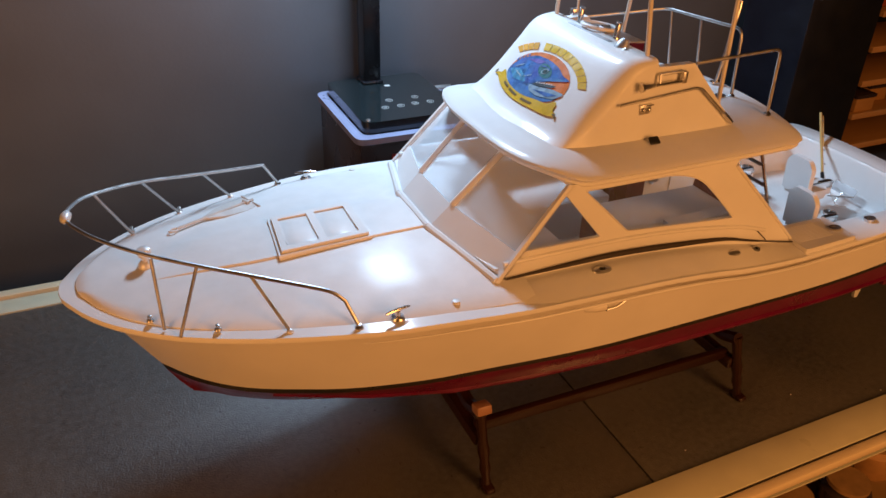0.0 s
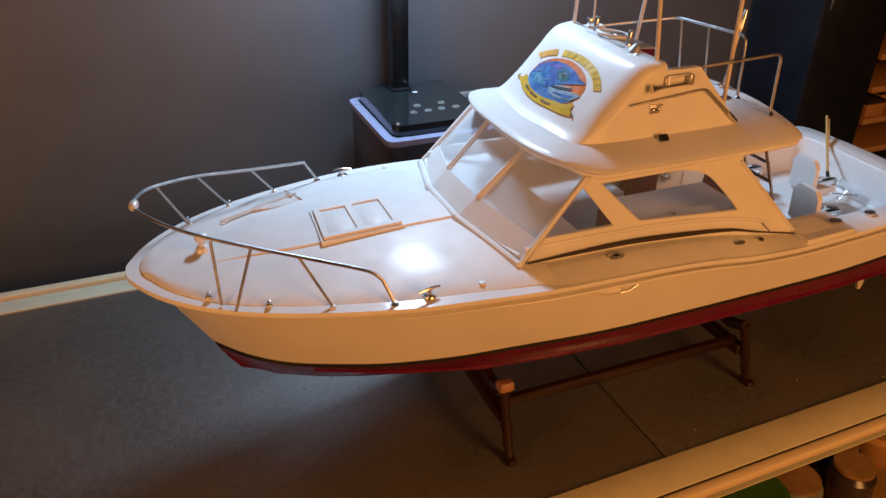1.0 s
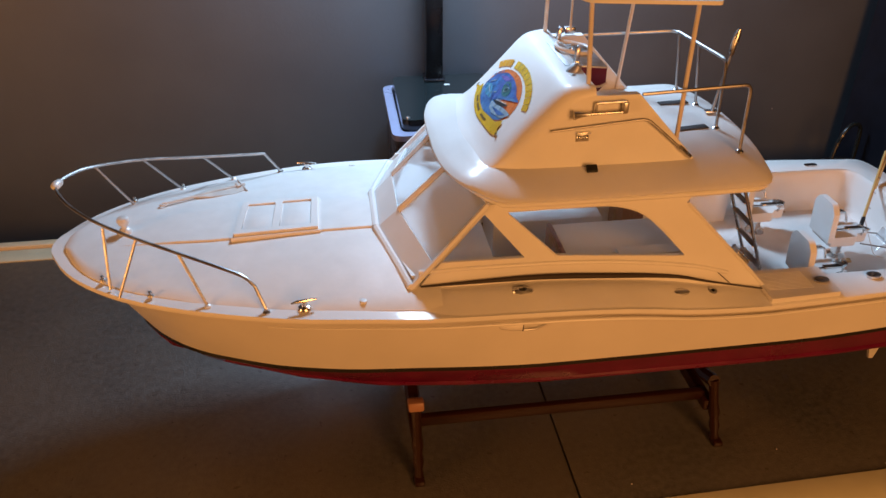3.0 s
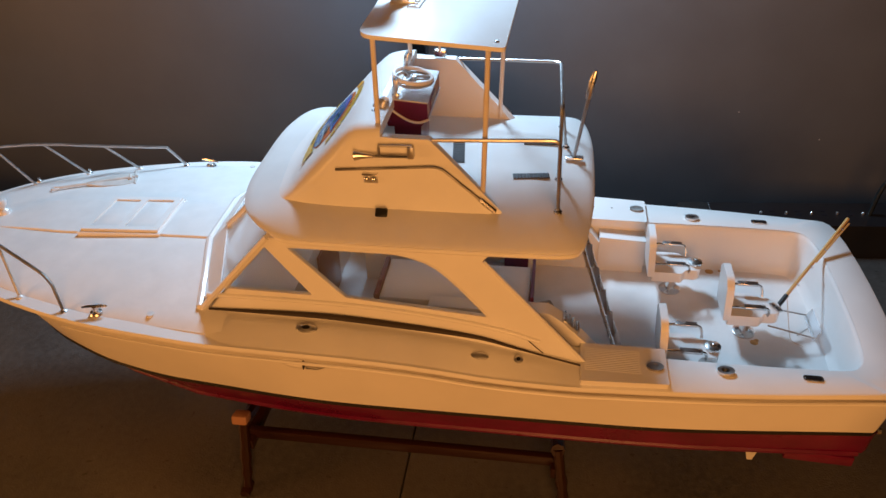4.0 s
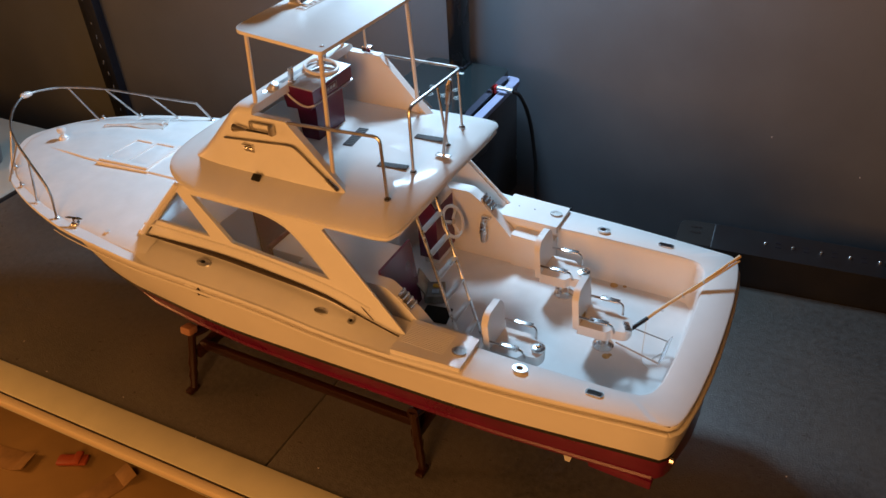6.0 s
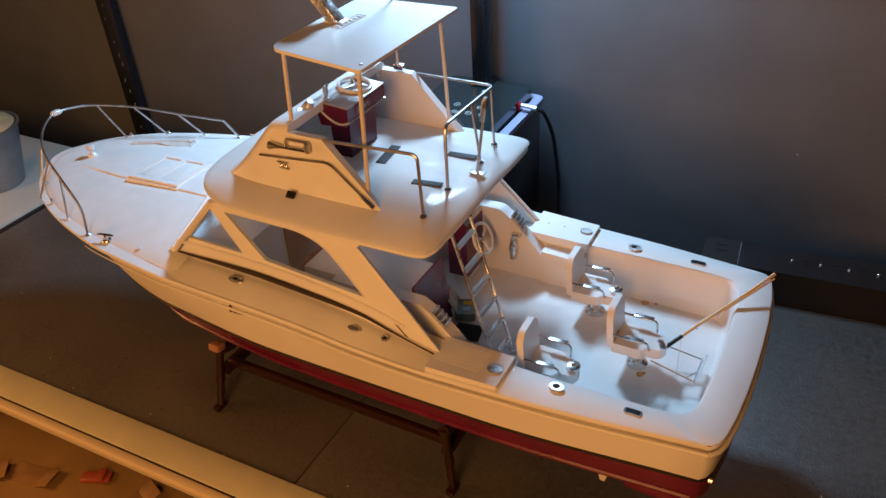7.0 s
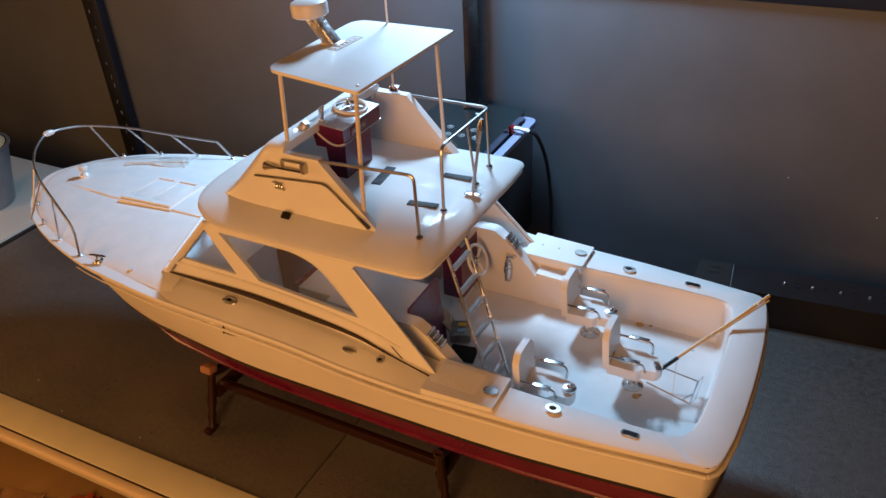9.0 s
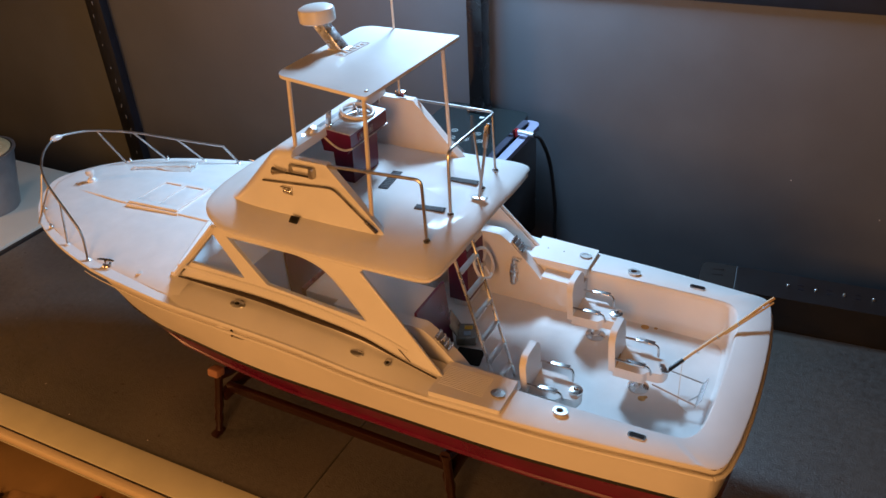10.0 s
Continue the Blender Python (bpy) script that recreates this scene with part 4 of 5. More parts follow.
part("gunwale", gunwale(), boat, "flat white gunwale round the cockpit")
for s in (-1, 1):
    part("coaming_pad", plate("coaming_pad", rounded([(0.5655, s * 0.0875), (0.6275, s * 0.0875), (0.6275, s * 0.1248), (0.5655, s * 0.1283)], 0.0015), [], lambda u, v, d: Vector((u, v, 0.1795 + d + (0.6 - u) * 0.01)), WHITE, 0.0075), boat, "raised white step of the gunwale")
    pad = bpy.data.objects["coaming_pad" if s < 0 else "coaming_pad.001"]
    for i in range(13 if s < 0 else 0):
        part("tread_rib", boxm("tread_rib", (0.040, 0.0008, 0.0006), WHITE, 0.0003, pose(0.5885, s * (0.0930 + 0.0019 * i), 0.1871, 0, 0.6)), pad)
    for i in range(2 if s > 0 else 0):
        part("pad_pin", lathe("pad_pin", [(0, 0), (0.0009, 0), (0.0006, 0.0005), (0, 0.0006)], DULLM, 8, pose(0.5790 + 0.017 * i, 0.1085, 0.1872)), pad, "tiny metal pin")
    # inner wing, louvre box and locker beside the companionway
    wing = part("wing_panel", plate("wing_panel", rounded([(0.45, 0.1385), (0.6095, 0.1385), (0.5815, 0.1735), (0.5685, 0.1880), (0.5525, 0.2045), (0.5405, 0.2135), (0.45, 0.2125)], [0.0005, 0.0005, 0.002, 0.002, 0.003, 0.004, 0.0005], 3), [],
                lambda u, v, d, s=s: Vector((u, s * (0.0755 + d), v)), WHITE, 0.0125), boat, "white inner side panel")
    part("locker", plate("locker", [(0.5850, 0.1390), (0.6270, 0.1390), (0.6270, 0.1740), (0.5850, 0.1760)], [], lambda u, v, d, s=s: Vector((u, s * (0.0735 + d), v)), WHITE, 0.018), boat, "small white side locker")
    louvre = part("louvre", boxm("louvre", (0.0165, 0.0115, 0.0022), STEELP, 0.0008, pose(0.5575, s * 0.0820, 0.2008, 0, 44)), wing, "bright louvre vent")
    for i in range(4):
        part("fin", tube("fin", [(0.5527 + 0.0034 * i, s * 0.0768, 0.2078 - 0.0033 * i), (0.5527 + 0.0034 * i, s * 0.0872, 0.2078 - 0.0033 * i)], 0.0013, CHROME, 8), louvre, "bright fin")

# chrome cylinder fitting on the far panel
fit_ob = part("cylinder_fitting", lathe("cylinder_fitting", [(0, -0.013), (0.0032, -0.013), (0.0035, -0.010), (0.0035, -0.004), (0.0042, -0.0035), (0.0042, 0.003), (0.0034, 0.0035), (0.0030, 0.010), (0.0016, 0.011), (0.0016, 0.015), (0, 0.015)], CHROME, 14, pose(0.5560, 0.0712, 0.1745)), boat, "chrome cylinder fitting")
part("bracket", boxm("bracket", (0.010, 0.005, 0.003), CHROME, 0.001, pose(0.559, 0.0728, 0.1900)), fit_ob)

# saloon furniture seen through the windows
bulk = part("forward_bulkhead", plate("forward_bulkhead", [(-0.094, 0.1385), (0.099, 0.1385), (0.099, 0.214), (-0.094, 0.214)], [], lambda u, v, d: Vector((0.345 - d, u, v)), WHITE, 0.003), boat, "white forward bulkhead")
part("cabin_door", boxm("cabin_door", (0.002, 0.056, 0.064), MAROON, 0.0006, pose(0.3465, 0.003, 0.1720)), bulk, "maroon cabin door")
part("dash_shelf", plate("dash_shelf", [(0.262, -0.030), (0.279, -0.100), (0.346, -0.096), (0.346, 0.100), (0.279, 0.105), (0.262, 0.035)], [], lambda u, v, d: Vector((u, v, 0.2145 + d)), WHITE, 0.002), boat, "white dashboard shelf")
bench = part("bench", span("bench", (0.4095, -0.0750, 0.139), (0.5255, -0.0235, 0.208), WHITE, 0.0015), boat, "white saloon bench")
part("end_panel", plate("end_panel", [(-0.0750, 0.1392), (-0.0120, 0.1392), (-0.0235, 0.2172), (-0.0750, 0.2172)], [], lambda u, v, d: Vector((0.5260 + d, u, v)), MAROON, 0.0025), bench, "maroon end panel")
part("bench_back", span("bench_back", (0.4050, -0.0750, 0.139), (0.4090, -0.0235, 0.2100), MAROON, 0.0008), bench, "maroon back panel")
settee = part("settee", span("settee", (0.37, 0.035, 0.139), (0.478, 0.086, 0.178), WHITE, 0.002), boat, "white settee")
helm = part("helm_console", plate("helm_console", [(0.4995, 0.1490), (0.5208, 0.1490), (0.5208, 0.2080), (0.5085, 0.2260), (0.4995, 0.2290)], [], lambda u, v, d: Vector((u, 0.0385 + d, v)), MAROON, 0.0365), boat, "maroon lower helm console")
part("console_hood", tube("console_hood", [(0.5020, 0.0385, 0.2300), (0.5020, 0.0750, 0.2300)], 0.0040, MAROON, 12), helm, "rolled maroon hood")
for gy in (0.0470, 0.0570, 0.0670):
    part("gauge", lathe("gauge", [(0, 0), (0.0030, 0), (0.0030, 0.0012), (0.0024, 0.0016), (0, 0.0014)], GLOSSB, 12, pose(0.5142, gy, 0.2215, 0, 55.6)), helm, "small dark gauge")
part("dash_plate", boxm("dash_plate", (0.020, 0.035, 0.0014), STEELP, 0.0004, pose(0.5153, 0.0570, 0.2178, 0, 55.6)), helm, "bright dash plate")
part("wheel_rim", tube("wheel_rim", [(0.5325 - 0.0070 * math.sin(a), 0.0515 + 0.0155 * math.cos(a), 0.1915 + 0.0140 * math.sin(a)) for a in [2 * math.pi * i / 28 for i in range(28)]], 0.0017, CUPW, 8, True), helm, "white steering wheel rim")
for i in range(3):
    a = 0.5 + i * 2.094
    part("wheel_spoke", tube("wheel_spoke", [(0.5315, 0.0515, 0.1910), (0.5325 - 0.0067 * math.sin(a), 0.0515 + 0.0150 * math.cos(a), 0.1915 + 0.0135 * math.sin(a))], 0.0014, CUPW, 6), helm)
part("wheel_hub", tube("wheel_hub", [(0.519, 0.0515, 0.1855), (0.5335, 0.0515, 0.1920)], 0.0028, CHROME, 10), helm)
part("pedestal", span("pedestal", (0.5020, 0.043, 0.139), (0.5180, 0.072, 0.149), WHITE, 0.001), helm)

mat = tagged(new("floor_mat", boxm("floor_mat", (0.026, 0.022, 0.002), material("black_felt", (0.004, 0.006, 0.006), 0.95, bump=0.4, bump_scale=900), 0.002, None, 3)), "small black felt mat on the cockpit floor", "mat")
mat.matrix_basis = pose(0.5525, -0.0275, FLOOR_Z + 0.0011, 0, 0, 10)
tb = thing("tackle_box", "smoky clear tackle box with yellow contents on the cockpit floor", "box", pose(0.5385, -0.0035, FLOOR_Z, 0, 0, 24))
part("body", boxm("body", (0.020, 0.024, 0.010), SMOKE, 0.002, pose(0, 0, 0.0051)), tb, "smoky grey body")
part("lid", boxm("lid", (0.021, 0.025, 0.002), SMOKE, 0.0009, pose(-0.011, 0.002, 0.0155, 0, 62)), tb, "open lid")
part("lure", boxm("lure", (0.008, 0.005, 0.0012), YEL, 0.0005, pose(0.002, 0.004, 0.0107)), tb, "yellow lure")
part("lure", boxm("lure", (0.007, 0.006, 0.0012), BLUE2, 0.0005, pose(0.001, -0.005, 0.0107)), tb, "pale blue lure")


# ---- chairs ----
def chair(x, y, fighting=False):
    """A helm chair that faces aft, on a chrome pedestal."""
    c = part("fighting_chair" if fighting else "deck_chair", None, boat, "white chair with chrome arms and pedestal", pose(x, y, FLOOR_Z))
    seat_line = rounded([(-0.020, -0.0160), (0.006, -0.0160), (0.0085, -0.0105), (0.021, -0.0100), (0.0245, 0.0), (0.021, 0.0100), (0.0085, 0.0105), (0.006, 0.0160), (-0.020, 0.0160)], [0.0015, 0.003, 0.002, 0.008, 0.008, 0.008, 0.002, 0.003, 0.0015], 4)
    part("seat", plate("seat", seat_line, [], lambda u, v, d: Vector((u, v, 0.0195 + d)), WHITE, 0.0100), c, "white seat with a rounded front")
    back_line = rounded([(-0.0165, 0.024), (0.0165, 0.024), (0.0165, 0.056), (0.0105, 0.0635), (-0.0105, 0.0635), (-0.0165, 0.056)], [0.001, 0.001, 0.003, 0.003, 0.003, 0.003], 3)
    part("backrest", plate("backrest", back_line, [], lambda u, v, d: Vector((-0.0235 + d - (v - 0.024) * 0.06, u, v)), WHITE, 0.0058), c, "white backrest with cut corners")
    part("base_plate", lathe("base_plate", [(0, 0), (0.0095, 0), (0.0095, 0.0012), (0.0080, 0.0020), (0.0045, 0.0028), (0.0040, 0.0190), (0, 0.0190)], CHROME, 20), c, "chrome pedestal")
    for s in (-1, 1):
        part("arm_rail", tube("arm_rail", curve_pts([(-0.0190, s * 0.0158, 0.0385), (0.0000, s * 0.0158, 0.0388), (0.0085, s * 0.0155, 0.0385), (0.0112, s * 0.0145, 0.0350), (0.0118, s * 0.0125, 0.0290)], 4), 0.0011, CHROME, 7), c, "chrome arm")
        part("arm_pad", boxm("arm_pad", (0.017, 0.0052, 0.0022), CHROME, 0.0007, pose(-0.001, s * 0.0158, 0.0396)), c, "polished arm pad")
    if not fighting:
        part("gimbal", lathe("gimbal", [(0.0052, 0), (0.0060, 0.0010), (0.0060, 0.0032), (0.0040, 0.0040), (0.0024, 0.0042), (0.0022, 0.0020), (0, 0.0018)], CHROME, 16, pose(0.0185, 0, 0.0295)), c, "chrome rod cup")
    else:
        part("gimbal", boxm("gimbal", (0.006, 0.012, 0.002), CHROME, 0.0008, pose(0.0200, -0.003, 0.0310, 0, 12, 30)), c, "chrome rod cup")
        frame_pts = [(0.014, -0.0125, 0.0190), (0.052, -0.0150, 0.0110), (0.052, 0.0150, 0.0110), (0.014, 0.0125, 0.0190)]
        part("foot_frame", tube("foot_frame", frame_pts, 0.0007, DULLM, 6), c, "thin chrome footrest frame")
        part("foot_plate", boxm("foot_plate", (0.0010, 0.030, 0.011), CLEAR, 0.0004, pose(0.0535, 0, 0.0135, 0, 24)), c, "bright footrest plate")
        part("strut", tube("strut", [(0.052, 0.0, 0.0100), (0.044, 0.0, 0.0003)], 0.0007, CHROME, 6), c)
        part("stain", plate("stain", rounded([(-0.009, 0.026), (0.004, 0.026), (0.006, 0.034), (-0.006, 0.036)], 0.002), [], lambda u, v, d: Vector((-0.0178 + d, u - 0.0065, v)), STAIN, 0.0003), c, "ochre glue stain")
    return c


chair(0.6502, 0.0508)
chair(0.6500, -0.0622)
chair(0.7068, -0.0032, True)
for gx, gy, gr in ((0.690, 0.082, 0.004), (0.7135, -0.016, 0.0035), (0.716, -0.013, 0.002), (0.70, 0.084, 0.002)):
    part("glue_spot", lathe("glue_spot", [(0, 0), (gr, 0), (gr * 0.6, 0.0004), (0, 0.0005)], STAIN, 9, pose(gx, gy, FLOOR_Z)), boat, "ochre glue spot")

# fishing rod leaning from the chair to the transom corner
rod = thing("fishing_rod", "bamboo toy fishing rod with dark grip leaning across the cockpit", "fishing rod")
ra, rb = Vector((0.7245, -0.0045, 0.1600)), Vector((0.7975, 0.0830, 0.2040))
part("grip", tube("grip", [ra, ra.lerp(rb, 0.10), ra.lerp(rb, 0.20)], 0.0020, BLACKP, 8), rod, "dark rubber grip")
part("shaft", tube("shaft", [ra.lerp(rb, 0.18 + 0.82 * i / 8) + Vector((0, 0, 0.0006 * math.sin(i))) for i in range(9)], 0.0015, BAMBOO, 8), rod, "bamboo shaft")
part("tip_splint", tube("tip_splint", [ra.lerp(rb, 0.55) + Vector((0.0015, -0.0012, 0)), ra.lerp(rb, 0.98) + Vector((0.002, -0.002, -0.001))], 0.0009, BAMBOO, 6), rod)
for f in (0.32, 0.5, 0.68, 0.9):
    q = ra.lerp(rb, f)
    part("guide", tube("guide", [q + Vector((0, -0.0012, 0.001)), q + Vector((0.0012, -0.0035, 0.0004)), q + Vector((0.0022, -0.0012, -0.0005))], 0.0005, RAILM, 5), rod)
part("line", tube("line", curve_pts([ra.lerp(rb, 0.2) + Vector((0, -0.002, 0)), (0.742, -0.006, 0.147), (0.744, -0.012, 0.1405), (0.752, -0.018, 0.1402)], 5), 0.00035, SPARW, 4), rod)

# ---- ladder ----
lad = part("ladder", None, boat, "chrome flybridge ladder with flat treads")
for ly, lb in ((-0.0547, -0.0665), (-0.0211, -0.0340)):
    part("stile", tube("stile", [(0.5535, ly + 0.0008, 0.2790), (0.5560, ly, 0.2710), (0.6020, lb, 0.1392)], 0.0015, CHROME, 8), lad)
    part("hook", boxm("hook", (0.007, 0.004, 0.0045), CHROME, 0.0012, pose(0.5545, ly, 0.2755)), lad, "chrome top fitting")
for i in range(6):
    f = 0.12 + i * 0.155
    part("tread", boxm("tread", (0.0056, 0.0318, 0.0011), STEELP, 0.0004, pose(0.5560 + 0.046 * f, -0.0379 - 0.0124 * f, 0.2710 - 0.1318 * f)), lad, "bright flat tread")

# ---- flybridge fittings ----
FB = 0.2938
top = part("hardtop", plate("hardtop", rounded([(0.4065, -0.0625), (0.5030, -0.0785), (0.5068, 0.0720), (0.4065, 0.0725)], [0.012, 0.004, 0.004, 0.016], 6), [],
           lambda u, v, d: Vector((u, v, 0.4085 + d + 0.0016 * (1 - ((v - 0.004) / 0.08) ** 2))), WHITE, 0.0028), boat, "white sun top over the flybridge")
for px, py, bx, by, bz in ((0.4150, -0.0560, 0.4165, -0.0640, 0.3380), (0.4915, -0.0640, 0.4890, -0.0690, FB - 0.004), (0.4150, 0.0610, 0.4165, 0.0690, 0.3380), (0.4940, 0.0610, 0.4900, 0.0740, FB - 0.004)):
    part("post", tube("post", [(bx, by, bz), (px, py, 0.4085)], 0.0018, SPARW, 8), top, "slim off-white post")
for px, py in ((0.4985, 0.0625), (0.497, -0.068)):
    part("screw", lathe("screw", [(0, 0), (0.0018, 0), (0.0012, 0.0008), (0, 0.001)], STEELP, 8, pose(px, py, 0.4114)), top, "small screw head")
for i in range(6):
    part("raised_mark", boxm("raised_mark", (0.0042, 0.0032, 0.0008), WHITE, 0.0004, pose(0.4335 + 0.0006 * i, -0.0050 + 0.0056 * i, 0.4126, 0, 0, 8)), top, "moulded raised bar")
part("raised_mark", tube("raised_mark", [(0.4300, -0.0085, 0.4126), (0.4385, -0.0090, 0.4126), (0.4410, 0.027, 0.4123), (0.4320, 0.0275, 0.4123)], 0.0004, WHITE, 5, True), top, "moulded raised outline")
mast = part("radar_mast", boxm("radar_mast", (0.010, 0.0125, 0.034), FOIL, 0.002, pose(0.4165, 0.0060, 0.4225, 0, -40)), boat, "bright raked radar mast")
part("radar_dome", lathe("radar_dome", [(0, 0), (0.0140, 0), (0.0156, 0.0012), (0.0158, 0.0092), (0.0150, 0.0116), (0.0125, 0.0130), (0, 0.0138)], CUPW, 32, pose(0.4035, 0.0085, 0.4330, 0, -3)), mast, "white radar dome")
part("mast_shoe", boxm("mast_shoe", (0.018, 0.013, 0.003), STEELP, 0.001, pose(0.4250, 0.0060, 0.4125)), mast)
whip = part("whip_antenna", tube("whip_antenna", [(0.4400, 0.0710, 0.3500), (0.4395, 0.0715, 0.44), (0.4385, 0.0720, 0.62)], 0.0011, SPARW, 7), boat, "thin white whip antenna")
part("antenna_clip", boxm("antenna_clip", (0.010, 0.006, 0.006), CHROME, 0.001, pose(0.4400, 0.0735, 0.3490)), whip, "chrome clip")

cons = part("bridge_console", plate("bridge_console", [(0.4180, 0.2925), (0.4355, 0.2925), (0.4375, 0.3300), (0.4160, 0.3300)], [], lambda u, v, d: Vector((u, -0.0125 + d, v)), MAROON, 0.0420), boat, "maroon upper console")
part("console_head", plate("console_head", [(0.4100, 0.3495), (0.4440, 0.3465), (0.4440, 0.3345), (0.4385, 0.3280), (0.4140, 0.3280)], [], lambda u, v, d: Vector((u, -0.0225 + d, v)), MAROON, 0.0600), cons, "maroon console head")
part("dash_plate", boxm("dash_plate", (0.0350, 0.0610, 0.0014), DASHM, 0.0005, pose(0.4270, 0.0075, 0.3487, 0, 5.0)), cons, "bright dash plate")
part("rope_loop", tube("rope_loop", curve_pts([(0.4125, -0.0232, 0.3475), (0.4190, -0.0242, 0.3410), (0.4290, -0.0245, 0.3345), (0.4375, -0.0240, 0.3325), (0.4450, -0.0225, 0.3345)], 6), 0.0010, SPARW, 6), cons, "pale rope loop")
part("edge_trim", tube("edge_trim", [(0.4444, -0.0222, 0.3340), (0.4444, 0.0372, 0.3340)], 0.0007, STEELP, 6), cons, "bright edge trim")
badge = part("name_badge", boxm("name_badge", (0.0008, 0.024, 0.0072), MAROON, 0.0003, pose(0.4443, 0.0010, 0.3405)), cons, "maroon raised badge with a thin pale border")
part("badge_border", tube("badge_border", [(0.4447, 0.0010 + y, 0.3405 + z) for y, z in ((-0.0112, -0.0030), (0.0112, -0.0030), (0.0112, 0.0030), (-0.0112, 0.0030))], 0.0003, DULLM, 5, True), badge)
for i in range(4):
    part("badge_bar", boxm("badge_bar", (0.0005, 0.0032, 0.0030), DULLM, 0.0001, pose(0.4448, -0.0062 + 0.0048 * i, 0.3405)), badge, "dull raised bar")
part("bridge_wheel", tube("bridge_wheel", [(0.4270 + 0.0145 * math.cos(a), 0.0170 + 0.0145 * math.sin(a), 0.3515 - 0.0145 * math.cos(a) * 0.15) for a in [2 * math.pi * i / 28 for i in range(28)]], 0.0017, CUPW, 8, True), cons, "white steering wheel")
for i in range(3):
    a = 0.3 + 2.094 * i
    part("wheel_spoke", tube("wheel_spoke", [(0.4270, 0.0170, 0.3512), (0.4270 + 0.014 * math.cos(a), 0.0170 + 0.014 * math.sin(a), 0.3515 - 0.0021 * math.cos(a))], 0.0013, STEELP, 6), cons)
part("wheel_hub", lathe("wheel_hub", [(0, 0), (0.0034, 0), (0.0028, 0.0035), (0, 0.004)], CHROME, 12, pose(0.4270, 0.0170, 0.3485)), cons)
for lx, ly in ((0.4200, -0.0175), (0.4190, 0.0335)):
    lever = part("throttle", boxm("throttle", (0.0052, 0.0052, 0.0030), CHROME, 0.0008, pose(lx, ly, 0.3508)), cons, "chrome throttle lever")
    for q in (-0.0014, 0.0014):
        part("lever_blade", boxm("lever_blade", (0.0034, 0.0012, 0.0115), CHROME, 0.0005, pose(lx, ly + q, 0.3572, 0, 8)), lever)
    part("lever_knob", tube("lever_knob", [(lx + 0.0008, ly - 0.0030, 0.3628), (lx + 0.0008, ly + 0.0030, 0.3628)], 0.0012, CHROME, 8), lever)
for cx, cy, cz in ((0.4105, -0.0350, 0.3452), (0.4060, -0.0435, 0.3400)):
    cup = part("instrument_cup", lathe("instrument_cup", [(0, 0), (0.0058, 0), (0.0060, 0.0020), (0.0048, 0.0080), (0.0034, 0.0110), (0, 0.0116)], DASHM, 14, pose(cx, cy, cz, 0, 30)), boat, "grey instrument cup")
    part("face", lathe("face", [(0, 0), (0.0030, 0), (0.0028, 0.0004), (0, 0.0005)], STEELP, 12, pose(cx + 0.0058, cy, cz + 0.0100, 0, 30)), cup, "bright cap")

for hx, hy, rot in ((0.4632, 0.0048, 96), (0.5214, -0.0278, 8), (0.5266, 0.0275, 4)):
    lw, ww = (0.034, 0.0095) if rot == 96 else (0.027, 0.0075)
    hz3 = FB + 0.0008 - 0.27 * hy * hy
    pl = part("tread_plate", boxm("tread_plate", (lw, ww, 0.0009), TREAD, 0.0003), boat, "dark ribbed tread plate", pose(hx, hy, hz3, 0, 0, rot))
    for i in range(11):
        u = lw * (-0.45 + 0.09 * i)
        part("tread_ridge", boxm("tread_ridge", (0.0011, ww * 0.86, 0.0007), TREAD, 0.0002, pose(u, 0, 0.0006)), pl)


def rail(name, pts, label, r=0.0014, feet=()):
    ob = part(name, tube(name, pts, r, RAILM, 8), boat, label)
    for f in feet:
        part("rail_foot", lathe("rail_foot", [(0, -0.0005), (0.0032, -0.0005), (0.0030, 0.0008), (0.0016, 0.0020), (0.0014, 0.0032), (0, 0.0032)], CHROME, 10, pose(*f)), ob, "small chrome foot")
    return ob


def bent(pts, r=0.006, n=4):
    """A polyline with its inner corners rounded."""
    p = [Vector(q) for q in pts]
    out = [p[0]]
    for a, b, c in zip(p, p[1:], p[2:]):
        s, e = b + (a - b).normalized() * r, b + (c - b).normalized() * r
        out += [s * (1 - i / n) ** 2 + b * 2 * (i / n) * (1 - i / n) + e * (i / n) ** 2 for i in range(n + 1)]
    return out + [p[-1]]


rail("side_rail", bent([(0.4550, -0.0735, 0.3440), (0.5405, -0.0712, 0.3465), (0.5420, -0.0718, 0.2925)]), "satin metal side rail", feet=[(0.5420, -0.0718, 0.2918)])
rail("side_rail", bent([(0.4550, 0.0790, 0.3420), (0.5390, 0.0700, 0.3455), (0.5408, -0.0262, 0.3505), (0.5416, -0.0287, 0.2930)], 0.008), "satin metal rail across the after end", feet=[(0.5416, -0.0287, 0.2930)])
for fx, fy, ty in ((0.5430, 0.0600, 0.0640), (0.5465, 0.0240, 0.0240)):
    rail("rail_post", [(fx, fy, 0.2925), (0.5391 if ty > 0.05 else 0.5398, ty, 0.3458 if ty > 0.05 else 0.3478)], "satin metal rail post", 0.0012, [(fx, fy, 0.2925)])
light = part("stern_light", tube("stern_light", [(0.5525, 0.0040, 0.2930), (0.5600, 0.0043, 0.3450)], 0.0014, RAILM, 8), boat, "leaning chrome stern light staff")
part("lamp_cap", tube("lamp_cap", [(0.5596, 0.0043, 0.3440), (0.5618, 0.0044, 0.3600), (0.5632, 0.0044, 0.3655)], 0.0029, CHROME, 10, taper=[0.8, 1.0, 0.5]), light, "chrome lamp cap")
part("lamp_foot", boxm("lamp_foot", (0.014, 0.006, 0.0018), CHROME, 0.0006, pose(0.5530, 0.0040, 0.2945)), light, "chrome foot")

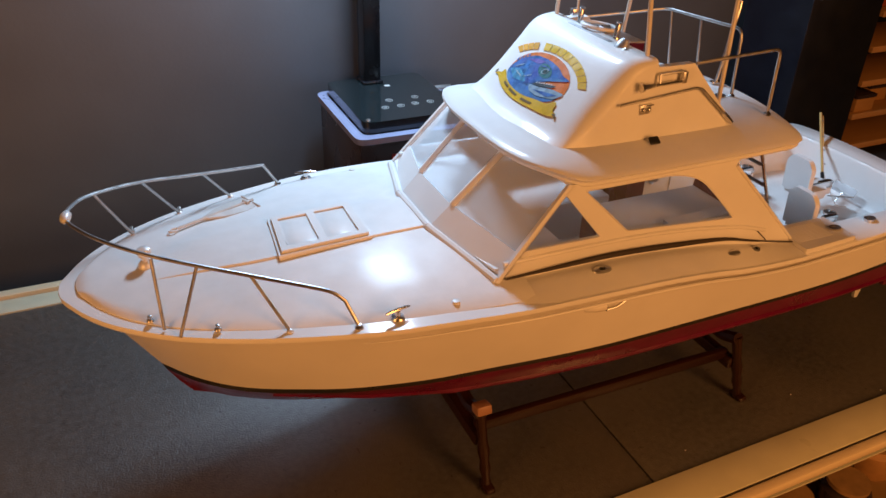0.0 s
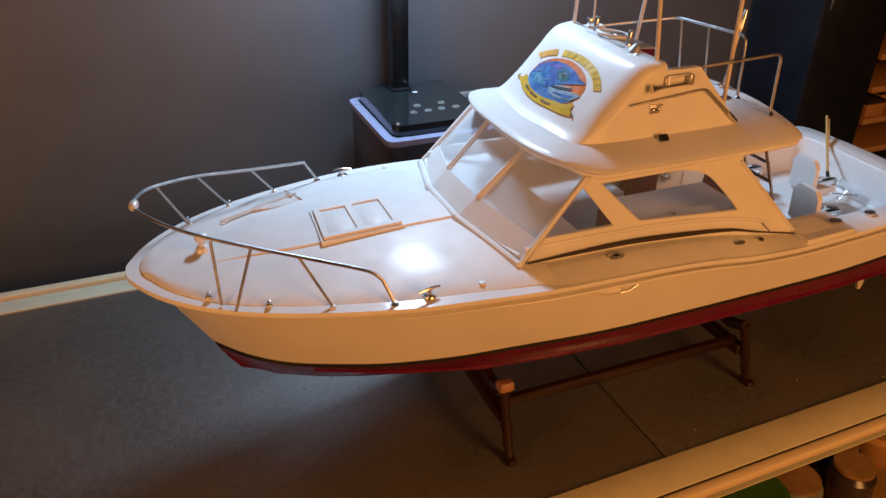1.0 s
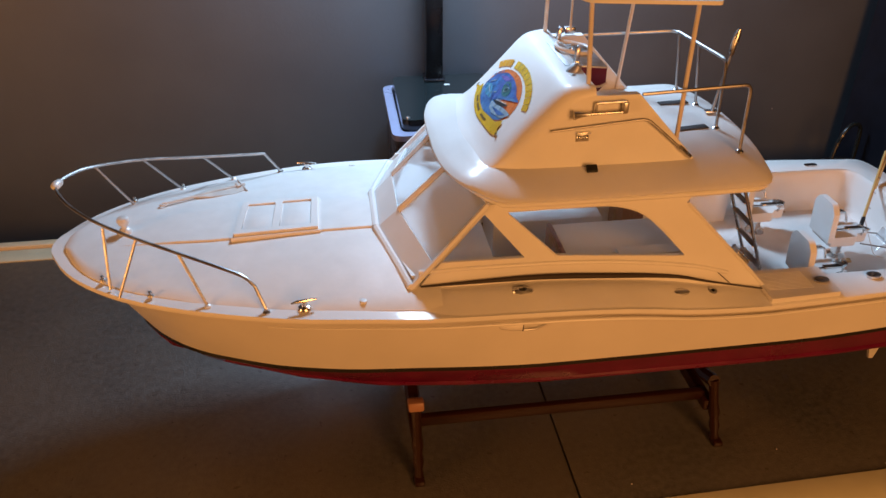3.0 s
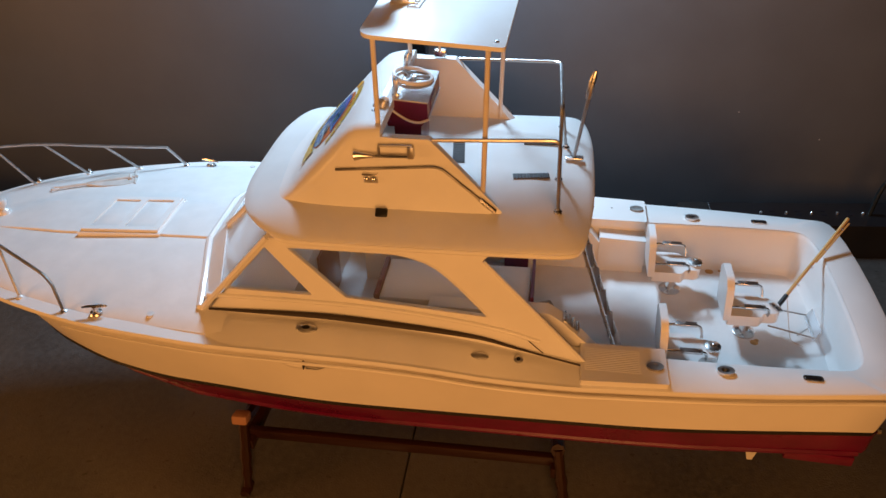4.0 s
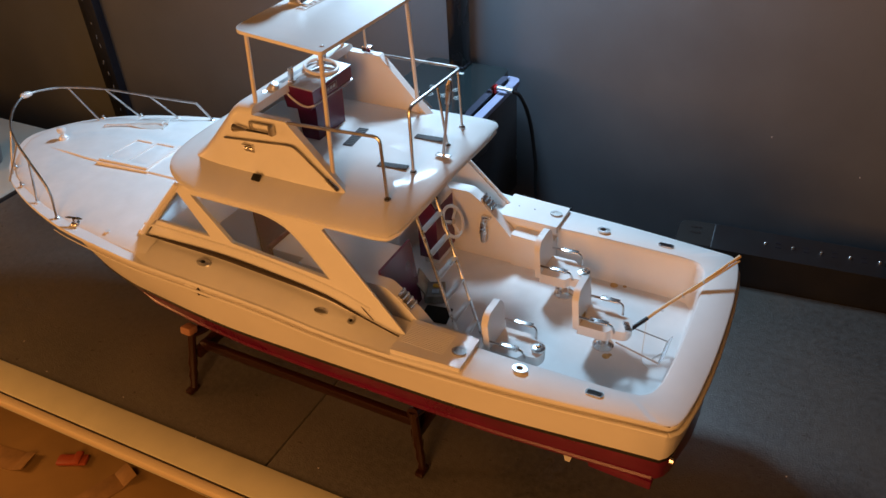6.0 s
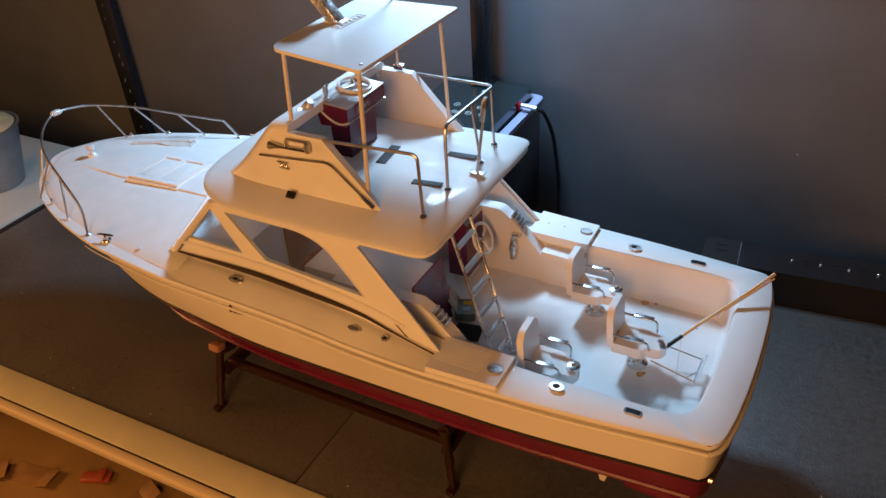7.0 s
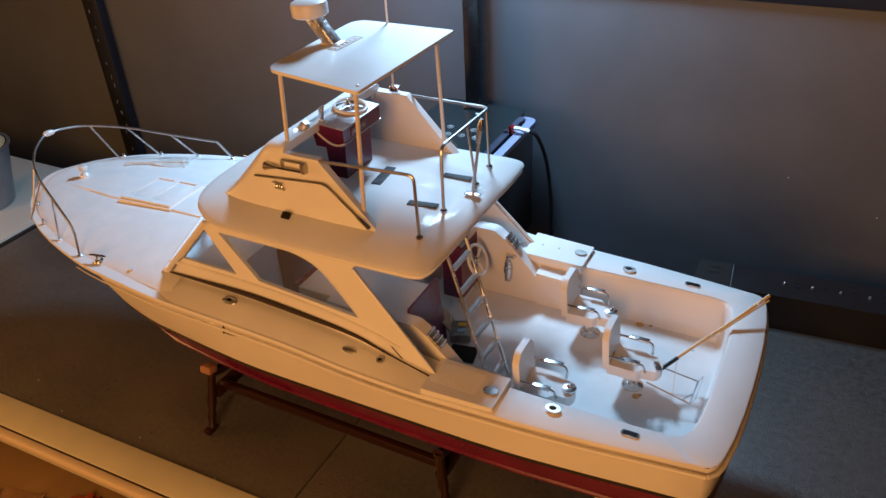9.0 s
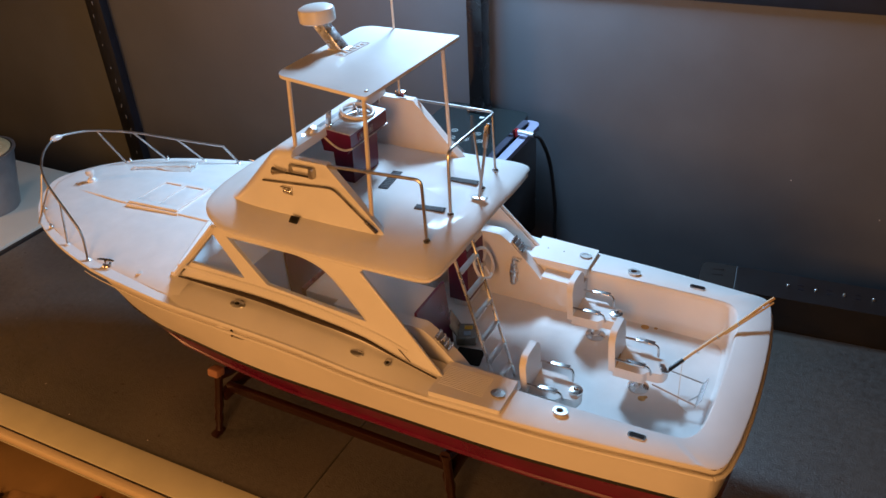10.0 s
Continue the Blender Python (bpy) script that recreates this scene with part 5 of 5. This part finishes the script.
# fittings on the near and far cowl sides
for s in (-1, 1):
    yo = CY + s * (CW + 0.0008)
    grab = part("grab_rail", tube("grab_rail", bent([(0.3870, yo + s * 0.0025, 0.3200), (0.4600, yo + s * 0.0025, 0.3262), (0.4990, yo + s * 0.0028, 0.2925)], 0.006), 0.0011, RAILM, 7), boat, "thin bright grab rail")
    part("rail_sleeve", tube("rail_sleeve", [(0.4880, yo + s * 0.0028, 0.3022), (0.4985, yo + s * 0.0028, 0.2930)], 0.0019, CHROME, 8), grab, "chrome sleeve")
    horn = part("horn", tube("horn", [(0.4020, yo + s * 0.004, 0.3325), (0.4070, yo + s * 0.004, 0.3328), (0.4150, yo + s * 0.004, 0.3330), (0.4400, yo + s * 0.004, 0.3335)], 0.0012, CHROME, 10, taper=[3.2, 2.0, 1.1, 1.0]), boat, "chrome trumpet horn")
    part("horn_bracket", tube("horn_bracket", bent([(0.4190, yo + s * 0.004, 0.3330), (0.4190, yo + s * 0.003, 0.3405), (0.4420, yo + s * 0.003, 0.3410), (0.4420, yo + s * 0.003, 0.3330)], 0.001), 0.0010, RAILM, 6), horn)
    part("horn_end", boxm("horn_end", (0.0045, 0.005, 0.009), RAILM, 0.001, pose(0.4410, yo + s * 0.003, 0.3365)), horn)
    lamp2 = part("side_lamp", boxm("side_lamp", (0.0105, 0.0020, 0.0078), STEELP, 0.0012, pose(0.4113, yo + s * 0.0008, 0.3137)), boat, "bright square side lamp")
    for dx in (-0.0026, 0.0026):
        part("lamp_lens", lathe("lamp_lens", [(0, 0), (0.0022, 0), (0.0021, 0.0012), (0.0012, 0.0022), (0, 0.0025)], CHROME, 12, pose(0.4113 + dx, yo + s * 0.0016, 0.3137, -90 * s)), lamp2, "small chrome lens")
    part("lamp_lid", boxm("lamp_lid", (0.0110, 0.0042, 0.0009), CHROME, 0.0003, pose(0.4113, yo + s * 0.0022, 0.3179)), lamp2)
    part("hull_vent", boxm("hull_vent", (0.0088, 0.0066, 0.0022), BLACKP, 0.0012, pose(0.4189, CY + s * 0.0862, 0.2908, -s * 38, 0, 0)), boat, "small black square vent")

# ---- deck fittings ----
def rod_holder(x, y, z, tilt=0, hole=True):
    h = part("rod_holder", plate("rod_holder", [(0.0062 * math.cos(a), 0.0045 * math.sin(a)) for a in [2 * math.pi * i / 20 for i in range(20)]],
             [[(0.0030 * math.cos(a) - 0.0004, 0.0026 * math.sin(a)) for a in [2 * math.pi * i / 14 for i in range(14)]]], lambda u, v, d: Vector((u, v, d)), STEELP if hole else DULLM, 0.0026 if hole else 0.0014), boat, "chrome oval rod holder", pose(x, y, z, tilt))
    part("bore", lathe("bore", [(0, 0), (0.0032, 0), (0.0032, 0.0006), (0, 0.0006)], BOOT if hole else DULLM, 14, pose(0, 0, -0.0002 if hole else 0.0004)), h, "dark hole")
    return h


for s in (-1, 1):
    rod_holder(0.6188, s * 0.1085, 0.1872, 0, False)
    rod_holder(0.6696, s * 0.1035, 0.1830, 0)
    hs = part("hawse_hole", plate("hawse_hole", rounded([(-0.0070, -0.0029), (0.0070, -0.0029), (0.0070, 0.0029), (-0.0070, 0.0029)], 0.0028, 5), [], lambda u, v, d: Vector((u, v, d)), CHROME, 0.0010), boat, "oval hawse hole with bright rim", pose(0.7300, s * 0.1035, 0.1830))
    part("bore", plate("bore", rounded([(-0.0056, -0.0019), (0.0056, -0.0019), (0.0056, 0.0019), (-0.0056, 0.0019)], 0.0018, 5), [], lambda u, v, d: Vector((u, v, 0.0010 + d)), BOOT, 0.0003), hs, "dark opening")
    # fuel fills and fairleads along the side deck
    f = part("deck_fill", lathe("deck_fill", [(0, 0), (0.0075, 0), (0.0065, 0.0014), (0.0028, 0.0022), (0.0026, 0.0008), (0, 0.0008)], STEELP, 18), boat, "dull metal deck fill")
    f.matrix_basis = pose(0.3630, s * 0.1160, side_z(0.363, 0.116) - 0.0002, -s * 20) @ Matrix.Diagonal((1.15, 0.62, 1, 1))
    part("bore", lathe("bore", [(0, 0), (0.0026, 0), (0.0024, 0.0004), (0, 0.0004)], BOOT, 10, pose(0, 0, 0.0009)), f, "dark hole")
    f2 = part("fairlead", lathe("fairlead", [(0, 0), (0.0072, 0), (0.0060, 0.0012), (0, 0.0020)], STEELP, 18), boat, "dull metal fairlead")
    f2.matrix_basis = pose(0.4920, s * 0.1185, side_z(0.492, 0.1185) - 0.0002, -s * 24) @ Matrix.Diagonal((1.0, 0.45, 1, 1))
    f3 = part("deck_fill", lathe("deck_fill", [(0, 0), (0.0036, 0), (0.0034, 0.0012), (0.0016, 0.0016), (0.0015, 0.0006), (0, 0.0006)], STEELP, 14), boat, "small round deck fill")
    f3.matrix_basis = pose(0.5205, s * 0.1148, side_z(0.5205, 0.1148) - 0.0001, -s * 24)
    part("bore", lathe("bore", [(0, 0), (0.0015, 0), (0.0014, 0.0003), (0, 0.0003)], BOOT, 10, pose(0, 0, 0.0007)), f3, "dark hole")
    ex = part("hull_scoop", tube("hull_scoop", [(0.3395, s * 0.1215, 0.1826), (0.3460, s * 0.1252, 0.1826), (0.3530, s * 0.1266, 0.1824), (0.3612, s * 0.1268, 0.1820)], 0.0052, HULLW, 12, taper=[0.35, 0.85, 1.0, 1.0]), boat, "white moulded hull scoop")
    part("scoop_mouth", boxm("scoop_mouth", (0.0010, 0.0080, 0.0078), BOOT, 0.0004, pose(0.3616, s * 0.1272, 0.1820)), ex, "dark scoop opening")
    part("scoop_lip", tube("scoop_lip", bent([(0.3625, s * 0.1285, 0.1775), (0.3720, s * 0.1290, 0.1780), (0.3800, s * 0.1290, 0.1822)], 0.002), 0.0009, STEELP, 8), ex)
    # foredeck cleats and posts
    cl = part("cleat", tube("cleat", [(-0.0095, 0, 0.0060), (-0.0050, 0, 0.0066), (0.0050, 0, 0.0066), (0.0095, 0, 0.0060)], 0.0013, CHROME, 8, taper=[0.6, 1, 1, 0.6]), boat, "chrome horn cleat", pose(0.1970, s * 0.1170, deck_height(0.197, 0.117) - 0.0006, 0, 0, s * -12))
    part("cleat_base", lathe("cleat_base", [(0, 0), (0.0052, 0), (0.0044, 0.0014), (0.0022, 0.0022), (0.0020, 0.0058), (0, 0.0058)], CHROME, 12), cl, "chrome base")
    for px, py in ((0.0425, 0.0645), (0.0820, 0.0885)):
        ch = part("chock", lathe("chock", [(0, 0), (0.0026, 0), (0.0022, 0.0012), (0.0012, 0.0020), (0.0014, 0.0042), (0, 0.0048)], RAILM, 10), boat, "small metal chock", pose(px, s * py, deck_height(px, py) - 0.0003))
    kn = part("deck_button", lathe("deck_button", [(0, 0), (0.0030, 0), (0.0026, 0.0016), (0, 0.0020)], CUPW, 10), boat, "small white deck button", pose(0.2410, s * 0.1165, deck_height(0.241, 0.1165) - 0.0006))
    part("sill_latch", boxm("sill_latch", (0.004, 0.006, 0.003), CUPW, 0.001, pose(0.2700, s * 0.0780 + 0.0025, 0.2145)), boat, "small white latch")

part("bow_light", lathe("bow_light", [(0, 0), (0.0058, 0), (0.0056, 0.0018), (0.0044, 0.0040), (0.0026, 0.0052), (0.0026, 0.0075), (0.0045, 0.0088), (0.0054, 0.0118), (0.0045, 0.0146), (0.0020, 0.0157), (0, 0.0159)], BRIGHT, 18), boat, "pale metal bow searchlight", pose(0.0475, 0.0010, deck_height(0.049, 0) - 0.0004))
anchor = part("anchor", None, boat, "small pale grey folding anchor on the foredeck")
az = 0.2135
AD, AN, A0 = Vector((0.912, 0.410, 0)), Vector((-0.410, 0.912, 0)), Vector((0.0740, 0.0455, az))
def anchor_at(u, v, up):
    return A0 + AD * u + AN * v + Vector((0, 0, up - 0.0022 * u / 0.075))


part("shank", tube("shank", [anchor_at(0.001, 0, 0.0015), anchor_at(0.035, 0, 0.0024), anchor_at(0.073, 0, 0.0034)], 0.0013, PALE, 6), anchor)
part("ring", tube("ring", [anchor_at(-0.0022 + 0.0034 * math.cos(a), 0.0024 * math.sin(a), 0.0012) for a in [2 * math.pi * i / 12 for i in range(12)]], 0.0009, BRIGHT, 5, True), anchor)
for s in (-1, 1):
    blade = [(0.026, 0.0016), (0.040, 0.0082), (0.058, 0.0112), (0.070, 0.0092), (0.072, 0.0018)]
    low = [anchor_at(u, s * v, 0.0008) for u, v in blade]
    high = [anchor_at(u, s * v, 0.0020 + 0.0012 * (1 - v / 0.0112)) for u, v in blade]
    k = len(blade)
    part("fluke", mesh("fluke", low + high, [tuple(range(k)), tuple(range(k, 2 * k))] + [(i, (i + 1) % k, k + (i + 1) % k, k + i) for i in range(k)], PALE, True, 30), anchor)
part("stock", tube("stock", [anchor_at(0.0705, -0.0125, 0.0026), anchor_at(0.0705, 0.0125, 0.0026)], 0.0010, PALE, 6), anchor)
part("crown", tube("crown", [anchor_at(0.066, -0.0035, 0.0034), anchor_at(0.066, 0.0035, 0.0034)], 0.0018, PALE, 8), anchor)

# bow rail
TOPR = [(0.0215, 0.0455, 0.2550), (0.0562, 0.0690, 0.2482), (0.1047, 0.0895, 0.2382), (0.1580, 0.1095, 0.2290)]
near_top = [(0.0150, -0.0230, 0.2585), (0.0330, -0.0430, 0.2560), (0.0520, -0.0580, 0.2533), (0.0762, -0.0720, 0.2490), (0.1072, -0.0855, 0.2422), (0.1450, -0.1015, 0.2335), (0.1560, -0.1065, 0.2300), (0.1625, -0.1100, 0.2245)]
bow_line = curve_pts([TOPR[3], TOPR[2], TOPR[1], TOPR[0], (0.0080, 0.0250, 0.2588), (0.0026, 0.0015, 0.2602)] + near_top, 6)
foot = [(0.1710, 0.1165), (0.1695, -0.1170)]
full = [Vector((foot[0][0], foot[0][1], 0.2065))] + bow_line + [Vector((foot[1][0], foot[1][1], 0.2065))]
brail = rail("bow_rail", full, "satin metal bow rail with leaning posts", 0.0014, [(fx, fy, deck_height(fx, fy) - 0.001) for fx, fy in foot])
for a, b in (((0.0215, 0.0455, 0.2548), (0.0436, 0.0575)), ((0.0562, 0.0690, 0.2480), (0.0819, 0.0868)), ((0.1047, 0.0895, 0.2380), (0.1269, 0.1048)),
             ((0.0500, -0.0580, 0.2520), (0.0500, -0.0755)), ((0.0762, -0.0720, 0.2488), (0.0585, -0.0860)), ((0.1072, -0.0855, 0.2420), (0.1257, -0.1050))):
    part("post", tube("post", [a, (b[0], b[1], deck_height(*b) - 0.001)], 0.0012, RAILM, 7), brail, "slim metal post")
    if not 0.045 < b[0] < 0.06:
        part("rail_foot", lathe("rail_foot", [(0, -0.0005), (0.0026, -0.0005), (0.0024, 0.0008), (0.0013, 0.0017), (0, 0.0019)], BRIGHT, 10, pose(b[0], b[1], deck_height(*b) - 0.001)), brail, "small pale foot")
part("rail_cap", tube("rail_cap", [(0.0024, -0.0030, 0.2606), (0.0024, -0.0008, 0.2606), (0.0030, 0.0040, 0.2605), (0.0040, 0.0080, 0.2603), (0.0048, 0.0105, 0.2600)], 0.0036, BRIGHT, 12, taper=[0.45, 0.9, 1.0, 0.85, 0.4]), brail, "pale bow rail lamp")

# transom drain
part("drain", lathe("drain", [(0, 0), (0.0030, 0), (0.0028, 0.003), (0, 0.0034)], CHROME, 10, pose(0.7905, -0.094, 0.1275, 0, 90)), boat, "small chrome transom fitting")


# ---- emblem on the cowl front: plain shapes laid on the curved face ----
def on_cowl(u, v, lift):
    """u to the boat's near side, v up the slope, both in metres from the emblem's middle."""
    y = 0.0005 - u
    x = 0.3655 + v * 0.67
    z = cowl_front(x, y)
    dx = (cowl_front(x + 0.001, y) - z) / 0.001
    dy = (cowl_front(x, y + 0.001) - z) / 0.001
    n = Vector((-dx, -dy, 1)).normalized()
    return Vector((x, y + CY, z)) + n * lift


def emblem(name, outline, mat, lift, label):
    bm = bmesh.new()
    vs = [bm.verts.new((u, v, 0)) for u, v in outline]
    for a, b in zip(vs, vs[1:] + vs[:1]):
        bm.edges.new((a, b))
    bmesh.ops.triangle_fill(bm, use_beauty=True, edges=bm.edges[:])
    for _ in range(2):
        bmesh.ops.subdivide_edges(bm, edges=[e for e in bm.edges if e.calc_length() > 0.004], cuts=1)
        bmesh.ops.triangulate(bm, faces=bm.faces[:])
    for w in bm.verts:
        w.co = on_cowl(w.co.x, w.co.y, lift)
    return part(name, finish(name, bm, mat), cowl, label)


def ellipse(cx, cy, a, b, t0=0, t1=360, n=28):
    return [(cx + a * math.cos(radians(t0 + (t1 - t0) * i / n)), cy + b * math.sin(radians(t0 + (t1 - t0) * i / n))) for i in range(n + (t1 - t0 < 360))]


DEEP = material("decal_deep_blue", (0.04, 0.20, 0.50), 0.3, coat=0.3, vary=0.7, scale=160, second=(0.07, 0.12, 0.42), second_scale=60, amount=0.9)
CYAN = material("decal_cyan", (0.07, 0.30, 0.50), 0.3, coat=0.3, vary=0.5, scale=220)
VIOLET = material("decal_violet", (0.20, 0.16, 0.50), 0.3, vary=0.4, scale=150)
emblem("emblem_ground", ellipse(-0.003, 0, 0.0415, 0.0225), ORG, 0.0003, "orange printed oval")
emblem("emblem_sea", ellipse(-0.004, -0.004, 0.0400, 0.0170, 158, 352), BLUE1, 0.0005, "blue printed field")
emblem("emblem_shape", rounded([(-0.0440, -0.0060), (-0.0400, 0.0060), (-0.0240, 0.0160), (-0.0060, 0.0175), (0.0120, 0.0155), (0.0225, 0.0110), (0.0360, 0.0105), (0.0200, 0.0045), (-0.0046, -0.0085), (-0.0120, -0.0120), (-0.0300, -0.0125)], 0.005, 4), DEEP, 0.0007, "deep blue printed shape")
emblem("emblem_shape", rounded([(-0.0420, -0.0050), (-0.0300, -0.0010), (-0.0180, -0.0050), (-0.0100, -0.0100), (-0.0280, -0.0120)], 0.003, 4), CYAN, 0.0009, "pale blue printed shape")
emblem("emblem_shape", rounded([(-0.0300, 0.0090), (-0.0180, 0.0140), (-0.0060, 0.0145), (-0.0140, 0.0095)], 0.003, 4), VIOLET, 0.0009, "violet printed shape")
emblem("emblem_shape", rounded([(0.0000, 0.0035), (0.0160, 0.0065), (0.0340, 0.0098), (0.0180, 0.0028), (0.0020, -0.0030)], 0.0015, 3), BLUE1, 0.0009, "blue printed shape")
emblem("emblem_shape", rounded([(-0.0046, -0.0090), (0.0060, -0.0080), (0.0240, -0.0030), (0.0400, -0.0010), (0.0330, -0.0095), (0.0130, -0.0150), (0.0, -0.0140)], 0.003, 4), BLUE2, 0.0009, "pale blue printed shape")
emblem("emblem_shape", rounded([(0.0040, -0.0120), (0.0200, -0.0080), (0.0340, -0.0050), (0.0250, -0.0110)], 0.002, 3), DEEP, 0.0011, "deep blue printed shape")
emblem("emblem_shape", rounded([(-0.0030, -0.0078), (0.0080, -0.0030), (0.0260, 0.0010), (0.0220, -0.0028), (0.0060, -0.0072)], 0.001, 2), INK, 0.0010, "dark printed wedge")
for i in range(7):
    emblem("emblem_tooth", [(0.0020 + 0.0028 * i, -0.0058 + 0.0008 * i), (0.0040 + 0.0028 * i, -0.0052 + 0.0008 * i), (0.0032 + 0.0028 * i, -0.0034 + 0.0008 * i)], CUPW, 0.0012, "small white printed mark")
SEA = material("decal_sea_green", (0.05, 0.20, 0.22), 0.3, vary=0.6, scale=260)
MIST = material("decal_mist", (0.36, 0.48, 0.56), 0.3, coat=0.3, vary=0.5, scale=200)


def tilted(u, v, a, b, turn):
    c, d = math.cos(radians(turn)), math.sin(radians(turn))
    return [(u + p * c - q * d, v + p * d + q * c) for p, q in ellipse(0, 0, a, b, n=16)]


emblem("emblem_patch", tilted(0.0005, 0.0070, 0.0105, 0.0058, -14), SEA, 0.0010, "sea green printed patch")
for u, v, a, b, turn in ((-0.0330, 0.0010, 0.0055, 0.0006, 35), (-0.0260, -0.0060, 0.0070, 0.0007, -14), (-0.0140, -0.0040, 0.0050, 0.0006, 30)):
    emblem("emblem_streak", tilted(u, v, a, b, turn), MIST, 0.0011, "pale printed streak")
for a, b, mt, lift, label in ((0.0042, 0.0027, MIST, 0.0012, "pale printed ring"), (0.0032, 0.0020, SEA, 0.0014, "sea green printed dot"), (0.0016, 0.0013, INK, 0.0016, "dark printed dot")):
    emblem("emblem_dot", tilted(0.0010, 0.0066, a, b, 28), mt, lift, label)
emblem("emblem_brow", rounded([(-0.0090, 0.0085), (-0.0040, 0.0112), (0.0050, 0.0102), (0.0070, 0.0088), (-0.0010, 0.0101)], 0.001, 3), DEEP, 0.0013, "dark printed stroke")
emblem("emblem_brow", rounded([(-0.0180, -0.0020), (-0.0120, -0.0090), (-0.0060, -0.0110), (-0.0110, -0.0060)], 0.001, 3), DEEP, 0.0012, "deep blue printed stroke")
for i in range(4):
    emblem("emblem_fin", rounded([(-0.0430 + 0.0032 * i, 0.0040 + 0.0026 * i), (-0.0405 + 0.0032 * i, 0.0040 + 0.0026 * i), (-0.0420 + 0.0032 * i, 0.0085 + 0.0024 * i)], 0.0004, 2), BLUE1, 0.0008, "small blue printed point")
for n, a0, a1, mt in ((4, 150.0, 120.0, YELO), (9, 113.0, 24.0, YEL)):
    step = (a0 - a1) / n
    for i in range(n):
        a, w = a0 - step * (i + 0.5), step * 0.46
        seg = [(-0.002 + r1 * math.cos(radians(q)), -0.002 + r2 * math.sin(radians(q))) for r1, r2, q in ((0.0530, 0.0265, a - w), (0.0620, 0.0340, a - w), (0.0620, 0.0340, a + w), (0.0530, 0.0265, a + w))]
        emblem("emblem_bar", seg, mt, 0.0006, "yellow printed bar")
ban = curve_pts([(-0.0457, -0.0080, 0), (-0.0340, -0.0155, 0), (-0.0170, -0.0200, 0), (0.0003, -0.0205, 0), (0.0170, -0.0175, 0), (0.0301, -0.0152, 0), (0.0365, -0.0100, 0), (0.0400, -0.0105, 0), (0.0420, -0.0165, 0), (0.0475, -0.0175, 0), (0.0460, -0.0205, 0),
                 (0.0369, -0.0237, 0), (0.0200, -0.0262, 0), (0.0007, -0.0282, 0), (-0.0200, -0.0270, 0), (-0.0390, -0.0215, 0), (-0.0500, -0.0155, 0), (-0.0560, -0.0150, 0), (-0.0530, -0.0125, 0), (-0.0480, -0.0120, 0)], 3, True)
emblem("emblem_banner", [(p.x, p.y) for p in ban], YEL, 0.0010, "yellow printed ribbon")
for i, (t0, w) in enumerate(((-0.034, 0.010), (-0.021, 0.014), (0.001, 0.015))):
    k = 5
    low = [(t0 + w * j / k, -0.0252 + 5.2 * (t0 + w * j / k + 0.001) ** 2) for j in range(k + 1)]
    emblem("emblem_line", low + [(u + 0.0003, v + 0.0022) for u, v in low[::-1]], INKB, 0.0013, "thin dark printed bar")
emblem("emblem_curl", rounded([(0.0445, -0.0180), (0.0480, -0.0175), (0.0500, -0.0200), (0.0490, -0.0215), (0.0470, -0.0195), (0.0450, -0.0200)], 0.0006, 2), INKB, 0.0013, "dark printed curl")
emblem("emblem_curl", rounded([(-0.0570, -0.0120), (-0.0545, -0.0100), (-0.0535, -0.0120), (-0.0550, -0.0145), (-0.0565, -0.0140)], 0.0006, 2), INKB, 0.0013, "dark printed curl")
